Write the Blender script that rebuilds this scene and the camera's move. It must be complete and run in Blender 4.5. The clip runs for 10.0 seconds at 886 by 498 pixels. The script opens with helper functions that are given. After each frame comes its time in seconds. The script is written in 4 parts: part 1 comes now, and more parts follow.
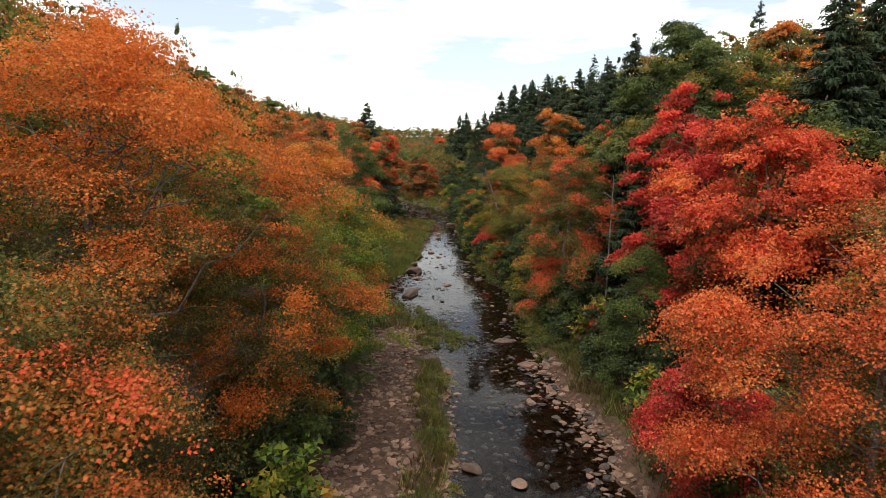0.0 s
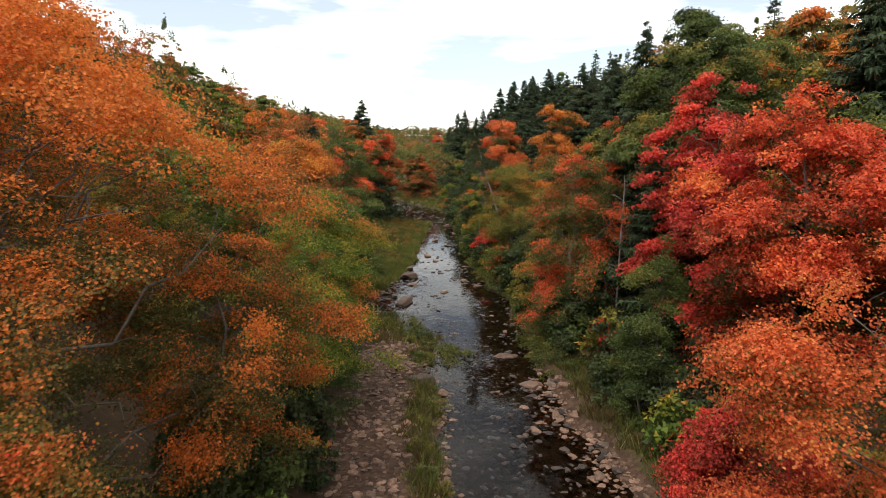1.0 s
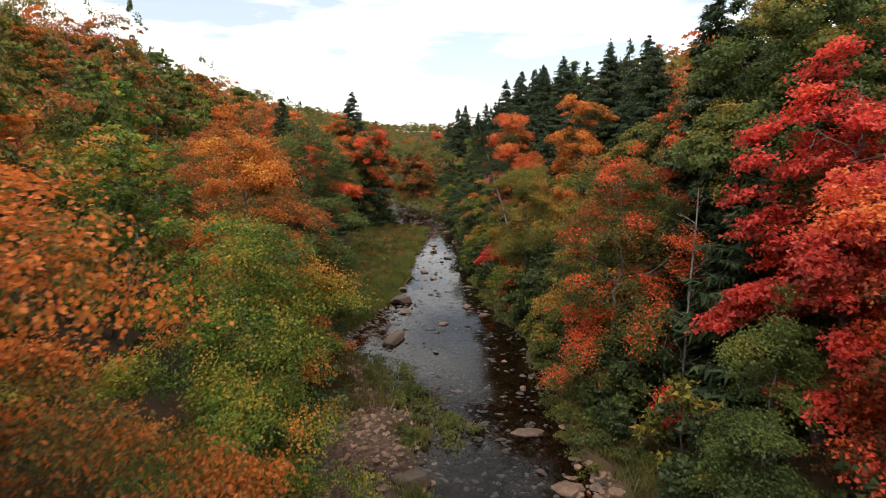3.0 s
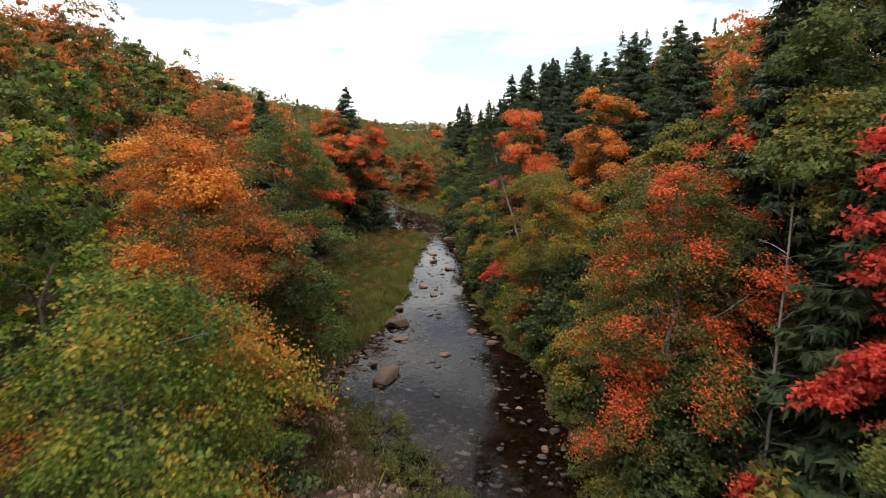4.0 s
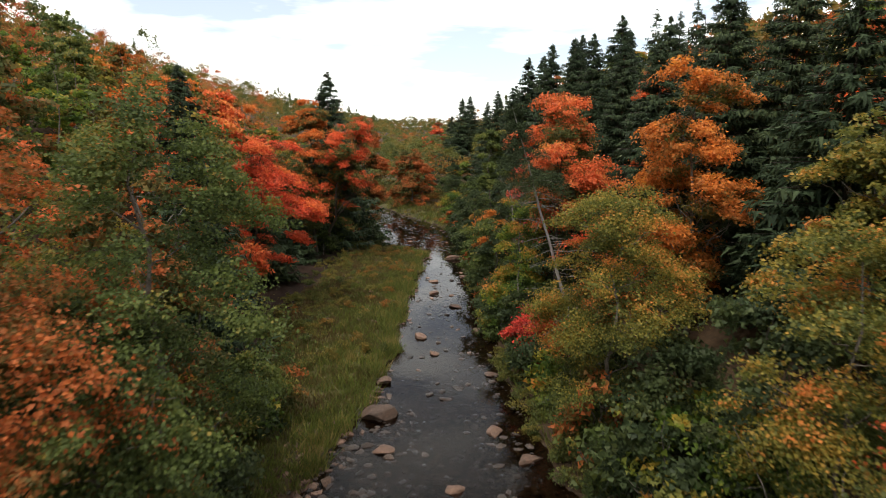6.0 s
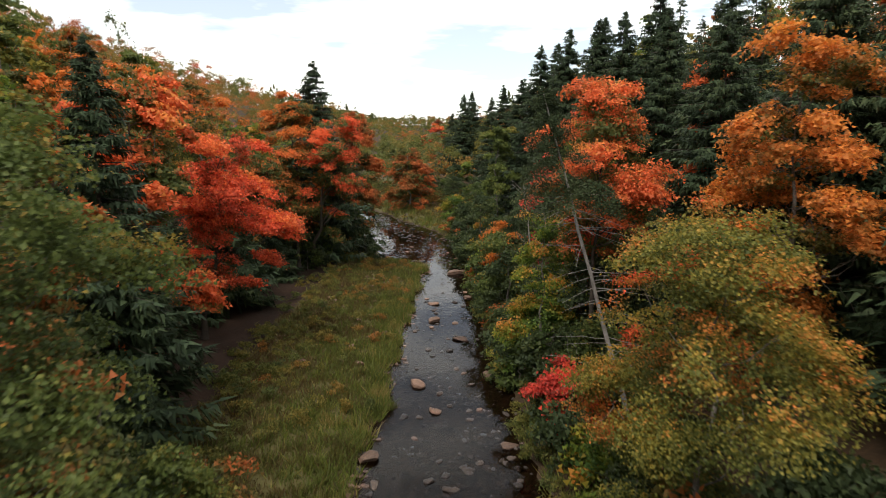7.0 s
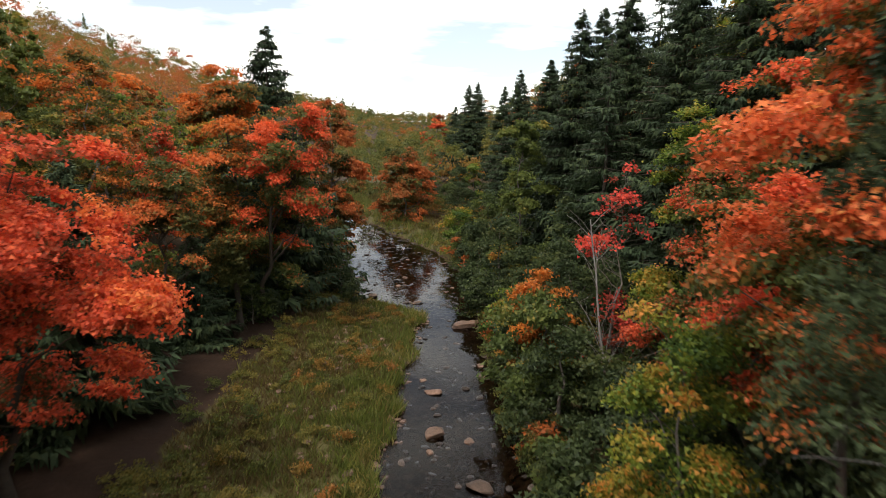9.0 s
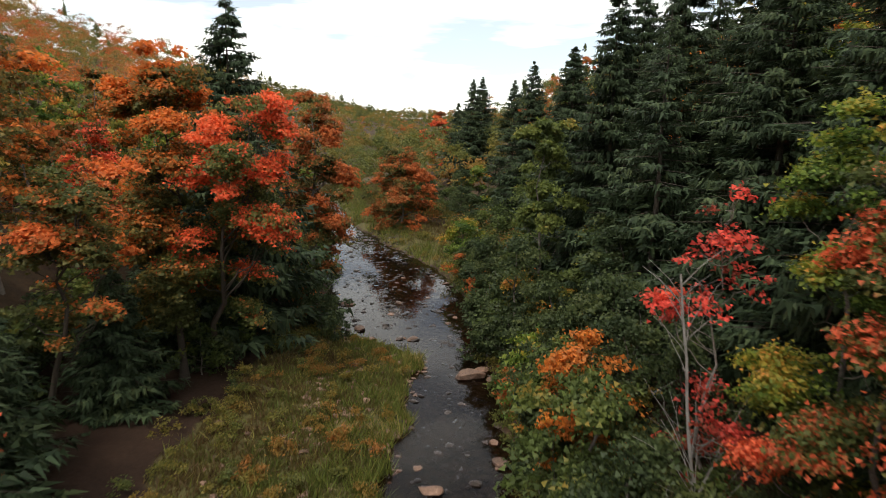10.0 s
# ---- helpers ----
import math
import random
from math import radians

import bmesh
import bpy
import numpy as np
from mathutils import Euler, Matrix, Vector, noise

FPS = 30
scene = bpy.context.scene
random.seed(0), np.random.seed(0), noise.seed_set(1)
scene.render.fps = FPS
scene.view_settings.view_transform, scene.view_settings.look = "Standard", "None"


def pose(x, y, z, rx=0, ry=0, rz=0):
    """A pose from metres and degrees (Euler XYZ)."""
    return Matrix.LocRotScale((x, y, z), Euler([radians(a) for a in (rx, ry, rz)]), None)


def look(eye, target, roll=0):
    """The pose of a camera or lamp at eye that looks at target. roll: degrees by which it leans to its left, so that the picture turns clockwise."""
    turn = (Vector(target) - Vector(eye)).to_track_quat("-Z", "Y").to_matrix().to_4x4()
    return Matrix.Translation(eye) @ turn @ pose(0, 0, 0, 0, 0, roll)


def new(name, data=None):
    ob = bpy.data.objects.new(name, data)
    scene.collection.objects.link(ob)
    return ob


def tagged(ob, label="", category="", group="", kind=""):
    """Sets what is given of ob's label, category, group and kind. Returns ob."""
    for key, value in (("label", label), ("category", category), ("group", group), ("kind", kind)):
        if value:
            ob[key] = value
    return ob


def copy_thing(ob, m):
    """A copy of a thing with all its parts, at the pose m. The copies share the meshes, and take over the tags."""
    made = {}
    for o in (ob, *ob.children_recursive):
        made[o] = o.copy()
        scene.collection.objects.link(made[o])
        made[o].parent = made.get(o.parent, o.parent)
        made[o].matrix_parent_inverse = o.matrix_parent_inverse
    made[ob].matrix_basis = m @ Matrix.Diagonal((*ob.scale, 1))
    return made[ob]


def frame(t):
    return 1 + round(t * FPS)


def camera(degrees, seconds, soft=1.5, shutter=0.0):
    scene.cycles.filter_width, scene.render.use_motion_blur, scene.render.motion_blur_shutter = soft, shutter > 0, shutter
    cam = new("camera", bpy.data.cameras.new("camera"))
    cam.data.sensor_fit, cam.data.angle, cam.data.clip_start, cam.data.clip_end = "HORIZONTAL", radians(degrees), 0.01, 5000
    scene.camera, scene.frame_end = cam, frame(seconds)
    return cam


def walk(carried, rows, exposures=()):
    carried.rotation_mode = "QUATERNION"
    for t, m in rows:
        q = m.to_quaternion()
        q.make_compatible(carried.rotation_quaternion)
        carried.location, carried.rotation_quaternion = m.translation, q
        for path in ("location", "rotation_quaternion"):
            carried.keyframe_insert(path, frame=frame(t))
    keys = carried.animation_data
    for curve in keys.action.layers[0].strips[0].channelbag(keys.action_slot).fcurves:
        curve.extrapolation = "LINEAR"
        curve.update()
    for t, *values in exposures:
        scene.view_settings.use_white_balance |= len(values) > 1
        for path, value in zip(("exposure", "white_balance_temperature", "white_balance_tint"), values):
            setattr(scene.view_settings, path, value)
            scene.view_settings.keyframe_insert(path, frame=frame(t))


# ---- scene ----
cam = camera(70.0, 10.0, soft=0.85, shutter=0.3)
PATH = [
    (0.0, (0.553, 0.733, 12.050), (0.521, 2.707, 11.731), -0.24),
    (0.5, (0.653, 2.209, 12.009), (0.622, 4.183, 11.689), -0.31),
    (1.0, (0.703, 4.002, 12.001), (0.675, 5.976, 11.679), -0.32),
    (1.5, (0.713, 6.088, 12.017), (0.686, 8.062, 11.693), -0.30),
    (2.0, (0.688, 8.446, 12.049), (0.662, 10.419, 11.723), -0.26),
    (2.5, (0.635, 11.053, 12.089), (0.610, 13.026, 11.760), -0.21),
    (3.0, (0.558, 13.891, 12.133), (0.533, 15.863, 11.800), -0.16),
    (3.5, (0.463, 16.940, 12.174), (0.439, 18.912, 11.838), -0.11),
    (4.0, (0.355, 20.183, 12.208), (0.331, 22.154, 11.871), -0.06),
    (4.5, (0.236, 23.602, 12.235), (0.213, 25.573, 11.894), -0.03),
    (5.0, (0.111, 27.180, 12.251), (0.088, 29.151, 11.908), -0.00),
    (5.5, (-0.018, 30.901, 12.257), (-0.041, 32.871, 11.912), 0.01),
    (6.0, (-0.149, 34.748, 12.253), (-0.171, 36.718, 11.906), 0.03),
    (6.5, (-0.279, 38.705, 12.242), (-0.301, 40.674, 11.892), 0.04),
    (7.0, (-0.409, 42.754, 12.226), (-0.429, 44.723, 11.874), 0.07),
    (7.5, (-0.536, 46.878, 12.209), (-0.556, 48.847, 11.856), 0.11),
    (8.0, (-0.662, 51.060, 12.197), (-0.681, 53.028, 11.842), 0.18),
    (8.5, (-0.786, 55.279, 12.197), (-0.804, 57.247, 11.839), 0.30),
    (9.0, (-0.910, 59.517, 12.215), (-0.927, 61.484, 11.854), 0.49),
    (9.5, (-1.035, 63.752, 12.260), (-1.051, 65.719, 11.896), 0.75),
    (10.0, (-1.164, 67.962, 12.343), (-1.179, 69.927, 11.974), 1.11),
]
walk(cam, [(t, look(eye, target, roll)) for t, eye, target, roll in PATH])

# ---- light ----
SUN_EL, SUN_ROT = radians(58), radians(205)
world = bpy.data.worlds.new("sky")
scene.world = world
world.use_nodes = True


def build_world():
    nt = world.node_tree
    nt.nodes.clear()
    out = nt.nodes.new("ShaderNodeOutputWorld")
    bg_sky = nt.nodes.new("ShaderNodeBackground")
    bg_cloud = nt.nodes.new("ShaderNodeBackground")
    sky = nt.nodes.new("ShaderNodeTexSky")
    sky.sky_type, sky.sun_disc = "NISHITA", False
    sky.sun_elevation, sky.sun_rotation = SUN_EL, SUN_ROT
    nt.links.new(sky.outputs[0], bg_sky.inputs[0])
    bg_sky.inputs[1].default_value = 0.15
    bg_cloud.inputs[0].default_value = (1.0, 0.985, 0.93, 1)
    bg_cloud.inputs[1].default_value = 1.84
    co = nt.nodes.new("ShaderNodeTexCoord")
    mp = nt.nodes.new("ShaderNodeMapping")
    mp.inputs["Scale"].default_value = (2.2, 2.2, 11.0)
    mp.inputs["Location"].default_value = (0.35, 0.0, 0.6)
    ns = nt.nodes.new("ShaderNodeTexNoise")
    ns.inputs["Scale"].default_value, ns.inputs["Detail"].default_value = 1.6, 5
    ramp = nt.nodes.new("ShaderNodeMapRange")
    ramp.inputs[1].default_value, ramp.inputs[2].default_value = 0.41, 0.57
    ramp.inputs[3].default_value, ramp.inputs[4].default_value = 0.26, 1.0
    mix = nt.nodes.new("ShaderNodeMixShader")
    nt.links.new(co.outputs["Generated"], mp.inputs[0])
    nt.links.new(mp.outputs[0], ns.inputs["Vector"])
    nt.links.new(ns.outputs[0], ramp.inputs[0])
    nt.links.new(ramp.outputs[0], mix.inputs[0])
    nt.links.new(bg_sky.outputs[0], mix.inputs[1])
    nt.links.new(bg_cloud.outputs[0], mix.inputs[2])
    nt.links.new(mix.outputs[0], out.inputs[0])


build_world()
sun_data = bpy.data.lights.new("sun", "SUN")
sun_data.energy, sun_data.angle, sun_data.color = 2.3, radians(14), (1.0, 0.95, 0.86)
sun = new("sun", sun_data)
sun.matrix_world = look((60 * math.sin(SUN_ROT), 60 * math.cos(SUN_ROT), 60 * math.tan(SUN_EL)), (0, 0, 0))


# ---- materials ----
def material(name):
    m = bpy.data.materials.new(name)
    m.use_nodes = True
    nt = m.node_tree
    nt.nodes.clear()
    out = nt.nodes.new("ShaderNodeOutputMaterial")
    return m, nt, out


def node(nt, kind, **inputs):
    n = nt.nodes.new(kind)
    for k, v in inputs.items():
        n.inputs[k.replace("_", " ")].default_value = v
    return n


def ramp_node(nt, stops):
    r = nt.nodes.new("ShaderNodeValToRGB")
    el = r.color_ramp.elements
    while len(el) < len(stops):
        el.new(0.5)
    for e, (p, c) in zip(el, stops):
        e.position, e.color = p, (*c, 1)
    return r


def math_node(nt, op, a, b):
    n = nt.nodes.new("ShaderNodeMath")
    n.operation = op
    for i, v in enumerate((a, b)):
        if isinstance(v, (int, float)):
            n.inputs[i].default_value = v
        else:
            nt.links.new(v, n.inputs[i])
    return n.outputs[0]


def leaf_material(name, stops, patch=0.45, translucent=0.46, tint=False, turning=0.75, gloss=0.25):
    """Leaves: colour by patches within the crown and leaf by leaf; some light shines through."""
    m, nt, out = material(name)
    co = nt.nodes.new("ShaderNodeTexCoord")
    big = node(nt, "ShaderNodeTexNoise", Scale=patch, Detail=3.0, Roughness=0.6)
    nt.links.new(co.outputs["Object"], big.inputs["Vector"])
    geo = nt.nodes.new("ShaderNodeNewGeometry")
    info = nt.nodes.new("ShaderNodeObjectInfo")
    a = math_node(nt, "MULTIPLY", big.outputs[0], 1.7)
    b = math_node(nt, "MULTIPLY", geo.outputs["Random Per Island"], 0.42)
    c = math_node(nt, "MULTIPLY", info.outputs["Random"], 0.16)
    s = math_node(nt, "ADD", math_node(nt, "ADD", a, b), math_node(nt, "ADD", c, -0.62))
    if tint:
        at = nt.nodes.new("ShaderNodeAttribute")
        at.attribute_name = "leaf_tint"
        s = math_node(nt, "ADD", math_node(nt, "MULTIPLY", s, 0.28), math_node(nt, "MULTIPLY", at.outputs["Fac"], 0.8))
    # leaf turning, which also paints shade into clump undersides and crown insides
    if turning:
        tu = nt.nodes.new("ShaderNodeAttribute")
        tu.attribute_name = "turned"
        s = math_node(nt, "ADD", math_node(nt, "MULTIPLY", s, 0.7), math_node(nt, "MULTIPLY", math_node(nt, "ADD", tu.outputs["Fac"], -0.43), turning))
    r = ramp_node(nt, stops)
    nt.links.new(s, r.inputs[0])
    hsv = nt.nodes.new("ShaderNodeHueSaturation")
    v = math_node(nt, "ADD", math_node(nt, "MULTIPLY", geo.outputs["Random Per Island"], 0.5), 0.75)
    nt.links.new(v, hsv.inputs["Value"])
    nt.links.new(r.outputs[0], hsv.inputs["Color"])
    p = node(nt, "ShaderNodeBsdfPrincipled", Roughness=0.55)
    p.inputs["Specular IOR Level"].default_value = gloss
    t = nt.nodes.new("ShaderNodeBsdfTranslucent")
    mix = node(nt, "ShaderNodeMixShader", Fac=translucent)
    nt.links.new(hsv.outputs[0], p.inputs["Base Color"])
    nt.links.new(hsv.outputs[0], t.inputs["Color"])
    nt.links.new(p.outputs[0], mix.inputs[1])
    nt.links.new(t.outputs[0], mix.inputs[2])
    nt.links.new(mix.outputs[0], out.inputs[0])
    return m


def surface_material(name, stops, scale, rough=0.85, bump=0.3, fine=8.0, dist=0.05, coords="Object"):
    """Rock, bark, soil: two scales of colour and a fine relief."""
    m, nt, out = material(name)
    co = nt.nodes.new("ShaderNodeTexCoord")
    big = node(nt, "ShaderNodeTexNoise", Scale=scale, Detail=6.0, Roughness=0.65)
    small = node(nt, "ShaderNodeTexNoise", Scale=scale * fine, Detail=6.0, Roughness=0.7)
    for n in (big, small):
        nt.links.new(co.outputs[coords], n.inputs["Vector"])
    info = nt.nodes.new("ShaderNodeObjectInfo")
    geo = nt.nodes.new("ShaderNodeNewGeometry")
    s = math_node(nt, "ADD", math_node(nt, "MULTIPLY", big.outputs[0], 1.0), math_node(nt, "MULTIPLY", small.outputs[0], 0.7))
    s = math_node(nt, "ADD", s, math_node(nt, "MULTIPLY", info.outputs["Random"], 0.3))
    s = math_node(nt, "ADD", s, math_node(nt, "MULTIPLY", geo.outputs["Random Per Island"], 0.3))
    s = math_node(nt, "ADD", s, -0.65)
    r = ramp_node(nt, stops)
    nt.links.new(s, r.inputs[0])
    p = node(nt, "ShaderNodeBsdfPrincipled", Roughness=rough)
    p.inputs["Specular IOR Level"].default_value = 0.3
    bp = node(nt, "ShaderNodeBump", Strength=bump, Distance=dist)
    nt.links.new(small.outputs[0], bp.inputs["Height"])
    nt.links.new(bp.outputs[0], p.inputs["Normal"])
    nt.links.new(r.outputs[0], p.inputs["Base Color"])
    nt.links.new(p.outputs[0], out.inputs[0])
    return m


def water_material():
    m, nt, out = material("stream_water")
    co = nt.nodes.new("ShaderNodeTexCoord")
    mp = node(nt, "ShaderNodeMapping", Scale=(1.0, 0.55, 1.0))
    nt.links.new(co.outputs["Object"], mp.inputs[0])
    n1 = node(nt, "ShaderNodeTexNoise", Scale=0.9, Detail=3.0)
    n2 = node(nt, "ShaderNodeTexNoise", Scale=4.0, Detail=2.0, Distortion=1.5)
    n3 = node(nt, "ShaderNodeTexNoise", Scale=0.22, Detail=2.0)
    for n in (n1, n2, n3):
        nt.links.new(mp.outputs[0], n.inputs["Vector"])
    rip = node(nt, "ShaderNodeMapRange")
    rip.inputs[1].default_value, rip.inputs[2].default_value = 0.4, 0.65
    nt.links.new(n3.outputs[0], rip.inputs[0])
    fine = math_node(nt, "MULTIPLY", n2.outputs[0], math_node(nt, "ADD", math_node(nt, "MULTIPLY", rip.outputs[0], 0.35), 0.1))
    h = math_node(nt, "ADD", n1.outputs[0], fine)
    bp = node(nt, "ShaderNodeBump", Strength=0.26, Distance=0.06)
    nt.links.new(h, bp.inputs["Height"])
    gl = node(nt, "ShaderNodeBsdfGlossy", Color=(0.95, 0.97, 1.0, 1), Roughness=0.04)
    tr = node(nt, "ShaderNodeBsdfTransparent", Color=(0.38, 0.31, 0.24, 1))
    fr = node(nt, "ShaderNodeFresnel", IOR=1.17)
    mix = nt.nodes.new("ShaderNodeMixShader")
    nt.links.new(bp.outputs[0], gl.inputs["Normal"])
    nt.links.new(bp.outputs[0], fr.inputs["Normal"])
    nt.links.new(fr.outputs[0], mix.inputs[0])
    nt.links.new(tr.outputs[0], mix.inputs[1])
    nt.links.new(gl.outputs[0], mix.inputs[2])
    nt.links.new(mix.outputs[0], out.inputs[0])
    return m


LEAVES = {
    "orange": leaf_material("orange_maple_leaves", [(0.0, (0.10, 0.11, 0.032)), (0.32, (0.20, 0.14, 0.034)), (0.46, (0.46, 0.145, 0.032)), (0.66, (0.64, 0.18, 0.034)), (0.85, (0.67, 0.19, 0.037)), (1.0, (0.69, 0.22, 0.042))]),
    "amber": leaf_material("amber_and_green_leaves", [(0.0, (0.095, 0.11, 0.032)), (0.36, (0.18, 0.14, 0.036)), (0.5, (0.38, 0.125, 0.03)), (0.68, (0.64, 0.155, 0.04)), (1.0, (0.70, 0.20, 0.05))]),
    "scarlet": leaf_material("scarlet_maple_leaves", [(0.0, (0.12, 0.09, 0.03)), (0.14, (0.40, 0.08, 0.03)), (0.45, (0.70, 0.105, 0.045)), (0.75, (0.76, 0.15, 0.05)), (1.0, (0.78, 0.23, 0.06))]),
    "crimson": leaf_material("crimson_maple_leaves", [(0.0, (0.28, 0.06, 0.035)), (0.3, (0.56, 0.07, 0.05)), (0.7, (0.76, 0.09, 0.06)), (1.0, (0.78, 0.13, 0.065))]),
    "coral": leaf_material("coral_maple_leaves", [(0.0, (0.10, 0.125, 0.034)), (0.16, (0.19, 0.15, 0.035)), (0.3, (0.46, 0.13, 0.035)), (0.55, (0.72, 0.145, 0.045)), (0.8, (0.76, 0.20, 0.065)), (1.0, (0.72, 0.29, 0.07))]),
    "rust": leaf_material("rust_leaves", [(0.0, (0.09, 0.105, 0.032)), (0.28, (0.18, 0.135, 0.038)), (0.46, (0.34, 0.125, 0.035)), (0.7, (0.48, 0.13, 0.038)), (1.0, (0.55, 0.165, 0.045))]),
    "gold": leaf_material("golden_birch_leaves", [(0.0, (0.13, 0.125, 0.03)), (0.25, (0.42, 0.16, 0.035)), (0.55, (0.64, 0.205, 0.04)), (0.85, (0.70, 0.255, 0.045)), (1.0, (0.72, 0.33, 0.055))]),
    "mixed": leaf_material("half_turned_maple_leaves", [(0.0, (0.09, 0.12, 0.034)), (0.38, (0.17, 0.155, 0.038)), (0.46, (0.32, 0.12, 0.03)), (0.55, (0.74, 0.11, 0.04)), (1.0, (0.80, 0.17, 0.055))]),
    "motley": leaf_material("green_gold_and_red_leaves", [(0.0, (0.10, 0.125, 0.034)), (0.3, (0.18, 0.17, 0.04)), (0.5, (0.40, 0.19, 0.04)), (0.68, (0.60, 0.20, 0.045)), (0.84, (0.72, 0.15, 0.045)), (1.0, (0.78, 0.12, 0.05))]),
    "yellow": leaf_material("yellowing_leaves", [(0.0, (0.10, 0.125, 0.033)), (0.36, (0.18, 0.18, 0.038)), (0.62, (0.29, 0.235, 0.042)), (0.84, (0.50, 0.25, 0.05)), (1.0, (0.66, 0.22, 0.05))]),
    "lime": leaf_material("yellow_green_leaves", [(0.0, (0.07, 0.12, 0.028)), (0.3, (0.14, 0.21, 0.035)), (0.58, (0.22, 0.25, 0.035)), (0.8, (0.40, 0.27, 0.04)), (1.0, (0.62, 0.24, 0.05))]),
    "green": leaf_material("green_leaves", [(0.0, (0.065, 0.09, 0.03)), (0.5, (0.11, 0.145, 0.038)), (0.85, (0.14, 0.165, 0.04)), (1.0, (0.28, 0.2, 0.04))]),
    "fresh": leaf_material("light_green_leaves", [(0.0, (0.09, 0.12, 0.034)), (0.4, (0.14, 0.17, 0.04)), (0.75, (0.17, 0.19, 0.042)), (1.0, (0.30, 0.23, 0.05))]),
    "touched": leaf_material("green_leaves_touched_red", [(0.0, (0.07, 0.095, 0.03)), (0.44, (0.12, 0.135, 0.036)), (0.56, (0.16, 0.13, 0.035)), (0.66, (0.60, 0.12, 0.05)), (1.0, (0.76, 0.15, 0.06))]),
    "deep": leaf_material("dark_green_leaves", [(0.0, (0.045, 0.065, 0.028)), (0.6, (0.075, 0.10, 0.036)), (1.0, (0.11, 0.125, 0.04))]),
    "needles": leaf_material("spruce_needles", [(0.0, (0.030, 0.046, 0.026)), (0.6, (0.048, 0.070, 0.034)), (1.0, (0.08, 0.10, 0.042))], translucent=0.15, turning=0, gloss=0.1),
    "woods": leaf_material("mixed_autumn_leaves", [(0.0, (0.06, 0.08, 0.032)), (0.14, (0.10, 0.125, 0.036)), (0.3, (0.18, 0.17, 0.04)), (0.45, (0.25, 0.18, 0.042)), (0.6, (0.34, 0.15, 0.04)), (0.78, (0.46, 0.14, 0.038)), (0.92, (0.54, 0.15, 0.038)), (1.0, (0.5, 0.06, 0.035))], tint=True, turning=0),
}
BARK = surface_material("grey_bark", [(0.0, (0.06, 0.05, 0.04)), (0.5, (0.14, 0.12, 0.10)), (1.0, (0.30, 0.27, 0.23))], 3.0, bump=0.6)
PALE = surface_material("weathered_dead_wood", [(0.0, (0.10, 0.09, 0.08)), (0.5, (0.22, 0.20, 0.18)), (1.0, (0.36, 0.34, 0.31))], 4.0, bump=0.5)
DARKBARK = surface_material("dark_bark", [(0.0, (0.025, 0.02, 0.016)), (1.0, (0.10, 0.08, 0.06))], 3.0, bump=0.6)
ROCK = surface_material("river_stone", [(0.0, (0.04, 0.028, 0.021)), (0.4, (0.12, 0.077, 0.056)), (0.72, (0.24, 0.142, 0.097)), (1.0, (0.42, 0.27, 0.195))], 1.6, rough=0.7, bump=0.5)
WET = surface_material("wet_river_stone", [(0.0, (0.012, 0.01, 0.009)), (0.5, (0.032, 0.025, 0.021)), (0.85, (0.07, 0.052, 0.043)), (1.0, (0.16, 0.115, 0.095))], 1.6, rough=0.4, bump=0.5)
DAMP = surface_material("damp_river_stone", [(0.0, (0.02, 0.016, 0.014)), (0.45, (0.06, 0.045, 0.037)), (0.8, (0.13, 0.093, 0.073)), (1.0, (0.30, 0.215, 0.165))], 1.6, rough=0.55, bump=0.5)
GRASS = leaf_material("bank_grass", [(0.0, (0.085, 0.055, 0.026)), (0.22, (0.14, 0.09, 0.036)), (0.42, (0.13, 0.105, 0.032)), (0.62, (0.105, 0.13, 0.03)), (0.86, (0.17, 0.19, 0.036)), (1.0, (0.30, 0.22, 0.08))], patch=0.6, translucent=0.45, tint=True, turning=0)
LICHEN = leaf_material("grey_green_needles", [(0.0, (0.03, 0.044, 0.022)), (0.6, (0.05, 0.066, 0.03)), (1.0, (0.085, 0.10, 0.045))], translucent=0.1, turning=0, gloss=0.05)
WATER = water_material()


